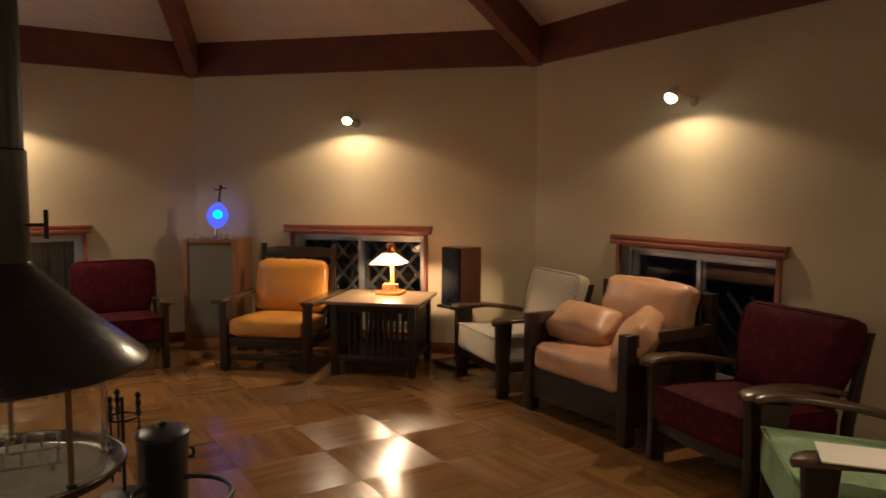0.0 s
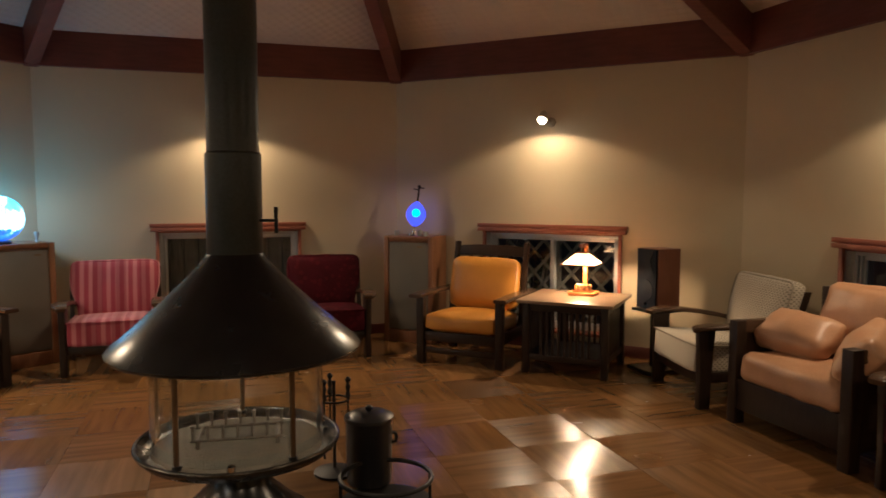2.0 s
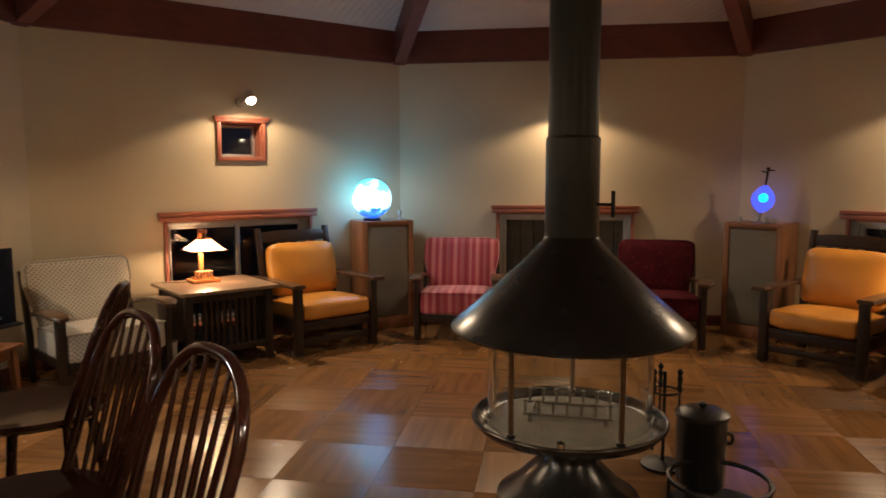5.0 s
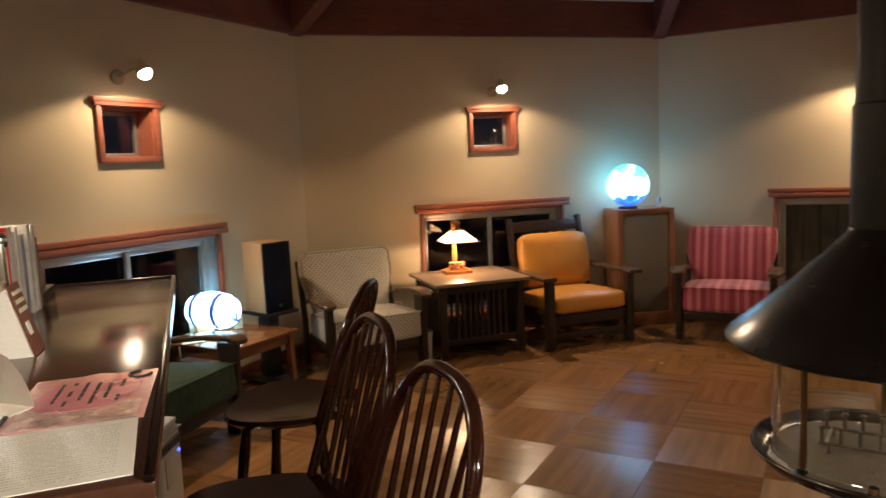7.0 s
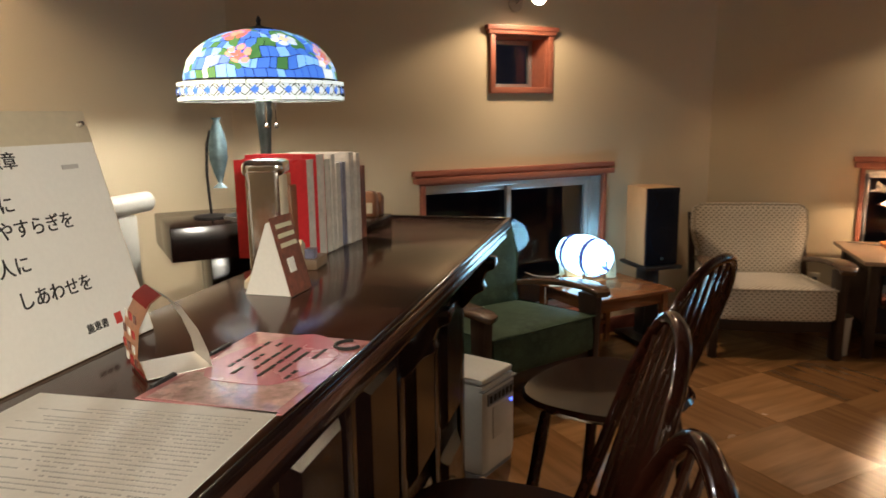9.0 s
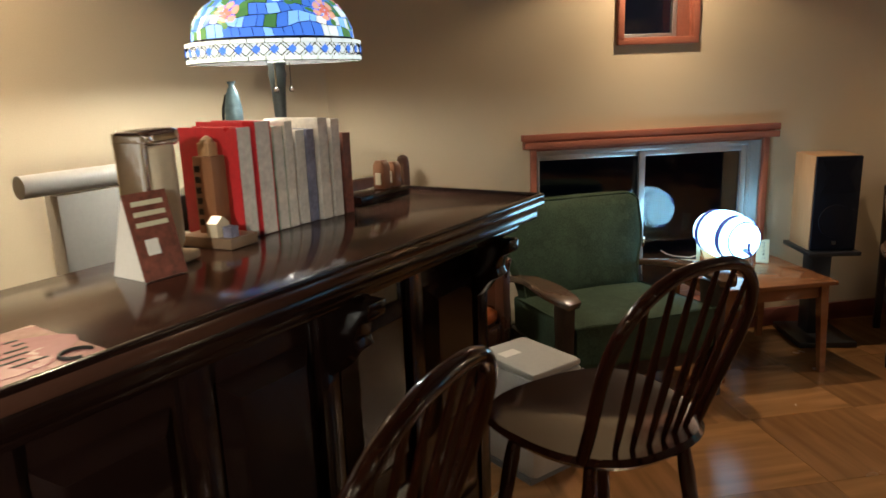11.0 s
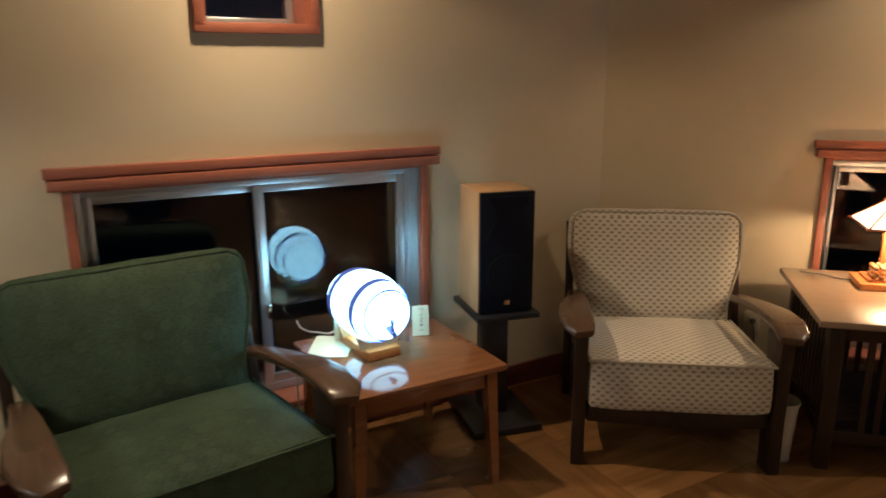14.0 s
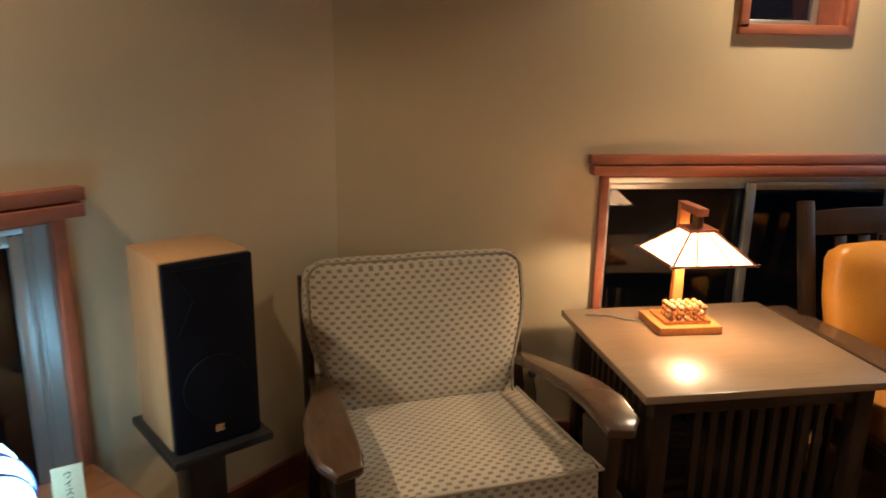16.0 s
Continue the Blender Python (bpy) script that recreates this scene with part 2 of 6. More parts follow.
def dotted():
    """Pale weave with staggered rows of small dark lozenges; rows run up the upright faces and back over the flat ones."""
    m = mat("dotted_weave", (0.47, 0.41, 0.315), 0.85, var=0.08, scale=6.0, fine=260, bump=0.3, **{"Sheen Weight": 0.15})
    o = object_xyz(m)
    co = m.node_tree.nodes.new("ShaderNodeTexCoord")
    nz = m.node_tree.nodes.new("ShaderNodeSeparateXYZ")
    m.node_tree.links.new(co.outputs["Normal"], nz.inputs[0])
    flat = math_node(m, "GREATER_THAN", math_node(m, "ABSOLUTE", nz.outputs["Z"]), 0.7)
    row = math_node(m, "ADD", math_node(m, "MULTIPLY", flat, o["Y"]), math_node(m, "MULTIPLY", math_node(m, "SUBTRACT", 1.0, flat), o["Z"]))
    side = math_node(m, "GREATER_THAN", math_node(m, "ABSOLUTE", nz.outputs["X"]), 0.7)
    across = math_node(m, "ADD", math_node(m, "MULTIPLY", side, o["Y"]), math_node(m, "MULTIPLY", math_node(m, "SUBTRACT", 1.0, side), o["X"]))
    su = math_node(m, "SINE", math_node(m, "MULTIPLY", across, math.pi / 0.0170))
    sv = math_node(m, "SINE", math_node(m, "MULTIPLY", row, math.pi / 0.0155))
    odd = math_node(m, "MULTIPLY", math_node(m, "GREATER_THAN", su, 0.15), math_node(m, "GREATER_THAN", sv, 0.60))
    even = math_node(m, "MULTIPLY", math_node(m, "LESS_THAN", su, -0.15), math_node(m, "LESS_THAN", sv, -0.60))
    fac = math_node(m, "MULTIPLY", math_node(m, "ADD", odd, even), 0.68)
    m.node_tree.links.new(mix_colour(m, fac, base_link(m), (0.085, 0.07, 0.052)), principled(m).inputs["Base Color"])
    return m


STRIPED = striped()
DOTTED = dotted()
PIPING = mat("beige_piping", (0.30, 0.26, 0.20), 0.8, var=0.15)


def quilt(m):
    """Diamond relief for the ceiling lining."""
    o = object_xyz(m)
    a = math_node(m, "MULTIPLY", math_node(m, "ADD", o["X"], o["Y"]), 42.0)
    b = math_node(m, "MULTIPLY", math_node(m, "SUBTRACT", o["X"], o["Y"]), 42.0)
    w = math_node(m, "MULTIPLY", math_node(m, "SINE", a), math_node(m, "SINE", b))
    bp = add_node(m, "ShaderNodeBump", Strength=0.5, Distance=0.008)
    m.node_tree.links.new(w, bp.inputs["Height"])
    m.node_tree.links.new(principled(m).inputs["Normal"].links[0].from_socket, bp.inputs["Normal"])
    m.node_tree.links.new(bp.outputs["Normal"], principled(m).inputs["Normal"])


quilt(PLASTER)


def tile_material(name, colour, along):
    """Wood-look floor tile: long grain, each tile cut from another part of the grain."""
    m = mat(name, colour, 0.23, var=0.10, scale=3.0, fine=30, stretch=along, bump=0.04, depth=0.002)
    nt = m.node_tree
    info = nt.nodes.new("ShaderNodeObjectInfo")
    co = nt.nodes.new("ShaderNodeTexCoord")
    shift = nt.nodes.new("ShaderNodeVectorMath")
    shift.operation = "ADD"
    nt.links.new(co.outputs["Object"], shift.inputs[0])
    comb = nt.nodes.new("ShaderNodeCombineXYZ")
    for i, f in enumerate((37.0, 53.0, 71.0)):
        nt.links.new(math_node(m, "MULTIPLY", info.outputs["Random"], f), comb.inputs[i])
    nt.links.new(comb.outputs[0], shift.inputs[1])
    mp = nt.nodes.new("ShaderNodeMapping")
    mp.inputs["Scale"].default_value = along
    nt.links.new(shift.outputs[0], mp.inputs["Vector"])
    for n in [n for n in nt.nodes if n.bl_idname == "ShaderNodeTexNoise"]:
        nt.links.new(mp.outputs[0] if n.inputs["Scale"].default_value > 10 else shift.outputs[0], n.inputs["Vector"])
    g = add_node(m, "ShaderNodeTexNoise", Scale=17.0, Detail=6.0, Distortion=0.4)
    nt.links.new(mp.outputs[0], g.inputs["Vector"])
    band = nt.nodes.new("ShaderNodeMapRange")
    band.inputs["From Min"].default_value, band.inputs["From Max"].default_value = 0.35, 0.65
    band.inputs["To Min"].default_value, band.inputs["To Max"].default_value = 0.78, 1.16
    nt.links.new(g.outputs["Fac"], band.inputs["Value"])
    tone = math_node(m, "ADD", math_node(m, "MULTIPLY", info.outputs["Random"], 0.40), 0.78)
    s = nt.nodes.new("ShaderNodeVectorMath")
    s.operation = "SCALE"
    nt.links.new(base_link(m), s.inputs[0])
    nt.links.new(math_node(m, "MULTIPLY", band.outputs["Result"], tone), s.inputs["Scale"])
    nt.links.new(s.outputs[0], principled(m).inputs["Base Color"])
    # the varnished grain scatters gloss across its own direction, so neighbouring tiles gleam differently
    across = nt.nodes.new("ShaderNodeCombineXYZ")
    across.inputs[0].default_value, across.inputs[1].default_value = (0.7071, 0.7071) if along[0] == 1 else (-0.7071, 0.7071)
    nt.links.new(across.outputs[0], principled(m).inputs["Tangent"])
    principled(m).inputs["Anisotropic"].default_value = 0.75
    return m


TILE_LIGHT = tile_material("pale_oak_tile", (0.215, 0.107, 0.036), (1, 0.09, 1))
TILE_DARK = tile_material("brown_oak_tile", (0.178, 0.086, 0.029), (0.09, 1, 1))


def glow(name, colour, strength):
    m = bpy.data.materials.new(name)
    m.use_nodes = True
    b = principled(m)
    b.inputs["Base Color"].default_value = (*colour, 1)
    b.inputs["Emission Color"].default_value = (*colour, 1)
    b.inputs["Emission Strength"].default_value = strength
    b.inputs["Roughness"].default_value = 0.4
    return m


BULB = glow("lit_bulb", (1.0, 0.84, 0.62), 22.0)
LAMP_BULB = glow("lit_warm_bulb", (1.0, 0.86, 0.66), 45.0)
SHADE_LIT = glow("lit_paper_shade", (1.0, 0.72, 0.42), 3.6)
BARREL_LIT = glow("lit_white_glass", (0.47, 0.83, 1.0), 7.0)
BARREL_BAND = glow("blue_barrel_hoop", (0.07, 0.10, 0.38), 0.45)
VIOLIN_LIT = glow("lit_blue_acrylic", (0.07, 0.09, 1.0), 1.3)
VIOLIN_CORE = glow("lit_cyan_core", (0.02, 0.25, 1.0), 6.0)


def globe_material():
    """Painted glass globe lit from within: sky cyan above, white middle, deep blue sea below."""
    m = glow("painted_globe", (0.3, 0.8, 1.0), 3.4)
    z = object_xyz(m)["Z"]
    n = add_node(m, "ShaderNodeTexNoise", Scale=13.0, Detail=6.0)
    co = m.node_tree.nodes.new("ShaderNodeTexCoord")
    m.node_tree.links.new(co.outputs["Object"], n.inputs["Vector"])
    zz = math_node(m, "ADD", z, math_node(m, "MULTIPLY", math_node(m, "SUBTRACT", n.outputs["Fac"], 0.5), 0.26))
    ramp = m.node_tree.nodes.new("ShaderNodeValToRGB")
    m.node_tree.links.new(math_node(m, "ADD", math_node(m, "MULTIPLY", zz, 2.4), 0.5), ramp.inputs["Fac"])
    e = ramp.color_ramp.elements
    e[0].position, e[0].color = 0.10, (0.01, 0.04, 0.30, 1)
    e[1].position, e[1].color = 0.24, (0.02, 0.12, 0.60, 1)
    for p, c in ((0.28, (0.45, 0.85, 1, 1)), (0.5, (0.30, 0.80, 1, 1)), (0.64, (0.14, 0.66, 0.95, 1)), (0.95, (0.05, 0.50, 0.72, 1))):
        k = e.new(p)
        k.color = c
    patch = add_node(m, "ShaderNodeTexNoise", Scale=7.0, Detail=5.0)
    m.node_tree.links.new(co.outputs["Object"], patch.inputs["Vector"])
    above = math_node(m, "GREATER_THAN", z, -0.095)
    spots = math_node(m, "MULTIPLY", above, math_node(m, "MULTIPLY", math_node(m, "GREATER_THAN", patch.outputs["Fac"], 0.52), 0.6))
    m.node_tree.links.new(mix_colour(m, spots, ramp.outputs["Color"], (0.75, 0.97, 1.0)), principled(m).inputs["Emission Color"])
    return m


GLOBE_LIT = globe_material()


# ---- mesh helpers ----
def part(name, bm, material, parent=None, label="", smooth=True, bevel=0.0):
    """Links a bmesh as one mesh object under a thing or a part."""
    if bevel:
        edges = [e for e in bm.edges if len(e.link_faces) == 2 and e.calc_face_angle(0) > 0.6]
        bmesh.ops.bevel(bm, geom=edges, offset=bevel, segments=2, profile=0.5, affect="EDGES", clamp_overlap=True)
    me = bpy.data.meshes.new(name)
    bm.to_mesh(me)
    bm.free()
    if smooth:
        me.shade_smooth()
        me.set_sharp_from_angle(angle=radians(38))
    me.materials.append(material)
    ob = new(name, me)
    if parent is not None:
        ob.parent = parent
    if label:
        tagged(ob, label)
    return ob


def thing(name, m, label, category, group=""):
    ob = new(name)
    ob.empty_display_size = 0.1
    ob.matrix_world = m
    return tagged(ob, label, category, group)


def box(bm, c, s, m=None):
    """Adds a box of centre c and size s, by the pose m if given."""
    k = Matrix.Translation(c) @ Matrix.Diagonal((*s, 1))
    return bmesh.ops.create_cube(bm, size=1, matrix=(m @ k) if m else k)["verts"]


def a_box(c, s, m=None):
    bm = bmesh.new()
    box(bm, c, s, m)
    return bm


def rod(bm, p, q, r0, r1=None, n=12):
    p, q = Vector(p), Vector(q)
    d = q - p
    k = Matrix.Translation((p + q) / 2) @ d.to_track_quat("Z", "Y").to_matrix().to_4x4()
    bmesh.ops.create_cone(bm, cap_ends=True, segments=n, radius1=r0, radius2=r0 if r1 is None else r1, depth=d.length, matrix=k)


def a_rod(p, q, r0, r1=None, n=12):
    bm = bmesh.new()
    rod(bm, p, q, r0, r1, n)
    return bm


def lathe(profile, n=32, closed=True):
    """A turned body from (radius, height) pairs, upwards."""
    bm = bmesh.new()
    rings = []
    for r, z in profile:
        rings.append([bm.verts.new((r * math.cos(2 * math.pi * i / n), r * math.sin(2 * math.pi * i / n), z)) for i in range(n)])
    for a, b in zip(rings, rings[1:]):
        for i in range(n):
            bm.faces.new((a[i], a[(i + 1) % n], b[(i + 1) % n], b[i]))
    if closed:
        bm.faces.new(rings[0][::-1])
        bm.faces.new(rings[-1])
    return bm


def pillow(size, r, puff=0.02, m=None, cuts=9, wave=0.0, seed=0):
    """A stuffed block: rounded edges, bulging faces, slight creases."""
    bm = bmesh.new()
    bmesh.ops.create_cube(bm, size=2)
    bmesh.ops.subdivide_edges(bm, edges=bm.edges[:], cuts=cuts, use_grid_fill=True)
    h = [s / 2 for s in size]
    for v in bm.verts:
        n = v.co.copy()
        p = Vector([n[i] * h[i] for i in range(3)])
        inner = Vector([max(-h[i] + r, min(h[i] - r, p[i])) for i in range(3)])
        d = p - inner
        p = inner + (d.normalized() * r if d.length > 1e-6 else d)
        for i in range(3):
            a, b = (i + 1) % 3, (i + 2) % 3
            p[i] += n[i] * puff * (1 - n[a] ** 2) * (1 - n[b] ** 2) * (1 if h[i] == min(h) else 0.35)
        if wave:
            q = Vector((n.x * h[0], n.y * h[1], n.z * h[2])) * 9 + Vector((seed * 7.3, 0, 0))
            p += noise.noise_vector(q) * wave
        v.co = p
    if m:
        bm.transform(m)
    return bm


def sweep(points, widths, thick, up=(0, 0, 1), n=2):
    """A board that follows points, with a width at each; flat side across up."""
    bm = bmesh.new()
    pts = [Vector(p) for p in points]
    up = Vector(up)
    rings = []
    for i, p in enumerate(pts):
        d = (pts[min(i + 1, len(pts) - 1)] - pts[max(i - 1, 0)]).normalized()
        side = d.cross(up).normalized()
        nor = side.cross(d).normalized()
        w = widths[i] / 2
        t = thick / 2
        rings.append([bm.verts.new(p + side * a * w + nor * b * t) for a, b in ((-1, -0.5), (-0.85, -1), (0.85, -1), (1, -0.5), (1, 0.5), (0.85, 1), (-0.85, 1), (-1, 0.5))])
    for a, b in zip(rings, rings[1:]):
        for i in range(8):
            bm.faces.new((a[i], a[(i + 1) % 8], b[(i + 1) % 8], b[i]))
    bm.faces.new(rings[0][::-1])
    bm.faces.new(rings[-1])
    bmesh.ops.recalc_face_normals(bm, faces=bm.faces[:])
    return bm


def tube(points, radius, n=10, closed=False):
    """A round bar along points; radius may be one number or one for each point."""
    bm = bmesh.new()
    pts = [Vector(p) for p in points]
    rings = []
    last = None
    for i, p in enumerate(pts):
        d = (pts[(i + 1) % len(pts) if closed else min(i + 1, len(pts) - 1)] - pts[i - 1 if closed or i else 0]).normalized()
        if last is None:
            side = d.orthogonal().normalized()
        else:
            side = (last - d * last.dot(d)).normalized()
        last = side
        nor = d.cross(side)
        r = radius if isinstance(radius, (int, float)) else radius[i]
        rings.append([bm.verts.new(p + (side * math.cos(2 * math.pi * j / n) + nor * math.sin(2 * math.pi * j / n)) * r) for j in range(n)])
    for a, b in zip(rings, rings[1:] + ([rings[0]] if closed else [])):
        for i in range(n):
            bm.faces.new((a[i], a[(i + 1) % n], b[(i + 1) % n], b[i]))
    if not closed:
        bm.faces.new(rings[0][::-1])
        bm.faces.new(rings[-1])
    bmesh.ops.recalc_face_normals(bm, faces=bm.faces[:])
    return bm


def prism(outline, thick, m=None):
    """A flat board of the outline (x, z), thick along y."""
    bm = bmesh.new()
    a = [bm.verts.new((x, -thick / 2, z)) for x, z in outline]
    b = [bm.verts.new((x, thick / 2, z)) for x, z in outline]
    bm.faces.new(a)
    bm.faces.new(b[::-1])
    for i in range(len(a)):
        j = (i + 1) % len(a)
        bm.faces.new((a[j], a[i], b[i], b[j]))
    bmesh.ops.recalc_face_normals(bm, faces=bm.faces[:])
    if m:
        bm.transform(m)
    return bm


def words(text, size, parent, m, material, name="writing", weight=0.0):
    """Writing in the built-in font, turned into a mesh."""
    cu = bpy.data.curves.new(name, "FONT")
    cu.body, cu.size, cu.align_x, cu.extrude = text, size, "CENTER", 0.0004
    cu.offset = weight
    tmp = bpy.data.objects.new(name, cu)
    scene.collection.objects.link(tmp)
    dg = bpy.context.evaluated_depsgraph_get()
    me = bpy.data.meshes.new_from_object(tmp.evaluated_get(dg))
    bpy.data.objects.remove(tmp)
    me.materials.clear()
    me.materials.append(material)
    ob = new(name, me)
    ob.parent = parent
    ob.matrix_basis = m
    return ob


# ---- structure ----
WIN = {0: 0.0, 1: 0.0, 2: 0.0, 3: -0.02, 4: 0.035}
SMALL = {3: 0.0, 4: 0.045}
WIN_HALF, WIN_LOW, WIN_HIGH = 0.655, 0.17, 1.10
SM_HALF, SM_LOW, SM_HIGH = 0.195, 1.635, 1.955
THICK = 0.2
DIRECTION_NAMES = {0: "north_east", 1: "north", 2: "north_west", 3: "west", 4: "south_west", 5: "south", 6: "south_east", 7: "east"}


def build_wall(k):
    holes = []
    if k in WIN:
        holes.append((WIN[k] - WIN_HALF, WIN[k] + WIN_HALF, WIN_LOW, WIN_HIGH))
    if k in SMALL:
        holes.append((SMALL[k] - SM_HALF, SMALL[k] + SM_HALF, SM_LOW, SM_HIGH))
    us = sorted({-SIDE / 2, SIDE / 2, *(h[0] for h in holes), *(h[1] for h in holes)})
    zs = sorted({-0.05, WALL_TOP, *(h[2] for h in holes), *(h[3] for h in holes)})

    def solid(i, j):
        if not (0 <= i < len(us) - 1 and 0 <= j < len(zs) - 1):
            return False
        u, z = (us[i] + us[i + 1]) / 2, (zs[j] + zs[j + 1]) / 2
        return not any(a < u < b and c < z < d for a, b, c, d in holes)

    bm = bmesh.new()

    def quad(*ps):
        bm.faces.new([bm.verts.new(p) for p in ps])

    for i in range(len(us) - 1):
        for j in range(len(zs) - 1):
            if not solid(i, j):
                continue
            a, b, c, d = us[i], us[i + 1], zs[j], zs[j + 1]
            quad((a, 0, c), (b, 0, c), (b, 0, d), (a, 0, d))
            quad((b, THICK, c), (a, THICK, c), (a, THICK, d), (b, THICK, d))
            if not solid(i - 1, j):
                quad((a, THICK, c), (a, 0, c), (a, 0, d), (a, THICK, d))
            if not solid(i + 1, j):
                quad((b, 0, c), (b, THICK, c), (b, THICK, d), (b, 0, d))
            if not solid(i, j - 1):
                quad((a, THICK, c), (b, THICK, c), (b, 0, c), (a, 0, c))
            if not solid(i, j + 1):
                quad((a, 0, d), (b, 0, d), (b, THICK, d), (a, THICK, d))
    bmesh.ops.remove_doubles(bm, verts=bm.verts[:], dist=1e-5)
    ob = part("wall_" + DIRECTION_NAMES[k], bm, WALLPAPER, smooth=False)
    ob.matrix_world = wall_frame(k)
    tagged(ob, "beige wallpapered wall of the octagonal lounge", "wall", kind="structure")
    # tie beam along the top of the wall
    bm = bmesh.new()
    h = SIDE / 2
    t = math.tan(math.pi / 8) * 0.06
    vs = [bm.verts.new(p) for p in ((-h + 0.002, -0.004, BEAM_LOW), (h - 0.002, -0.004, BEAM_LOW), (h - t, -0.06, BEAM_LOW), (-h + t, -0.06, BEAM_LOW),
                                    (-h + 0.002, -0.004, BEAM_TOP + 0.03), (h - 0.002, -0.004, BEAM_TOP + 0.03), (h - t, -0.06, BEAM_TOP + 0.03), (-h + t, -0.06, BEAM_TOP + 0.03))]
    for f in ((0, 3, 2, 1), (4, 5, 6, 7), (3, 7, 6, 2), (0, 4, 7, 3), (2, 6, 5, 1), (1, 5, 4, 0)):
        bm.faces.new([vs[i] for i in f])
    bmesh.ops.recalc_face_normals(bm, faces=bm.faces[:])
    ob = part("trim_beam", bm, BEAM, smooth=False)
    ob.matrix_world = wall_frame(k)
    tagged(ob, "red-brown painted timber tie beam along the wall top", "beam", kind="structure")
    # baseboard, left out where the low windows come down
    bm = bmesh.new()
    box(bm, (0, -0.012, 0.052), (SIDE - 0.02, 0.02, 0.104))
    ob = part("baseboard", bm, BEAM, bevel=0.003)
    ob.matrix_world = wall_frame(k)
    tagged(ob, "dark red-brown wooden baseboard along the wall", "baseboard", kind="structure")


for k in range(8):
    build_wall(k)


def corner(i, r=R):
    a = radians(45 * i + 22.5)
    return Vector((CX + r / math.cos(math.pi / 8) * math.cos(a), CY + r / math.cos(math.pi / 8) * math.sin(a), 0))


# lined ceiling: eight slopes to the apex
bm = bmesh.new()
apex = bm.verts.new((CX, CY, BEAM_TOP + SLOPE * R))
top = bm.verts.new((CX, CY, BEAM_TOP + SLOPE * R + 0.12))
low = [bm.verts.new(corner(i, R + 0.1) + Vector((0, 0, BEAM_TOP - SLOPE * 0.1))) for i in range(8)]
high = [bm.verts.new(corner(i, R + 0.1) + Vector((0, 0, BEAM_TOP + 0.12))) for i in range(8)]
for i in range(8):
    j = (i + 1) % 8
    bm.faces.new((low[j], low[i], apex))
    bm.faces.new((high[i], high[j], top))
    bm.faces.new((low[i], low[j], high[j], high[i]))
ceiling = tagged(part("ceiling", bm, PLASTER, smooth=False), "pale quilted ceiling lining sloping up to the apex", "ceiling", kind="structure")

for i in range(8):
    c = corner(i, R - 0.02)
    mid = Vector((CX, CY, 0))
    d = (mid - c).normalized()
    hip = SLOPE * math.cos(math.pi / 8)
    length = (mid - c).length - 0.1
    bm = bmesh.new()
    side = Vector((-d.y, d.x, 0)) * 0.06
    for z0, s in ((BEAM_LOW - 0.012, -1), (BEAM_LOW - 0.012, 1), (BEAM_TOP + 0.05, 1), (BEAM_TOP + 0.05, -1)):
        bm.verts.new(c + side * s + Vector((0, 0, z0)))
        bm.verts.new(c + d * length + side * s + Vector((0, 0, z0 + hip * length)))
    v = bm.verts[:]
    for f in ((0, 2, 4, 6), (1, 3, 5, 7), (0, 1, 3, 2), (2, 3, 5, 4), (4, 5, 7, 6), (6, 7, 1, 0)):
        bm.faces.new([v[q] for q in f])
    bmesh.ops.recalc_face_normals(bm, faces=bm.faces[:])
    tagged(part("trim_rafter", bm, BEAM, smooth=False, bevel=0.006), "red-brown hip rafter rising from the corner to the apex", "rafter", kind="structure")


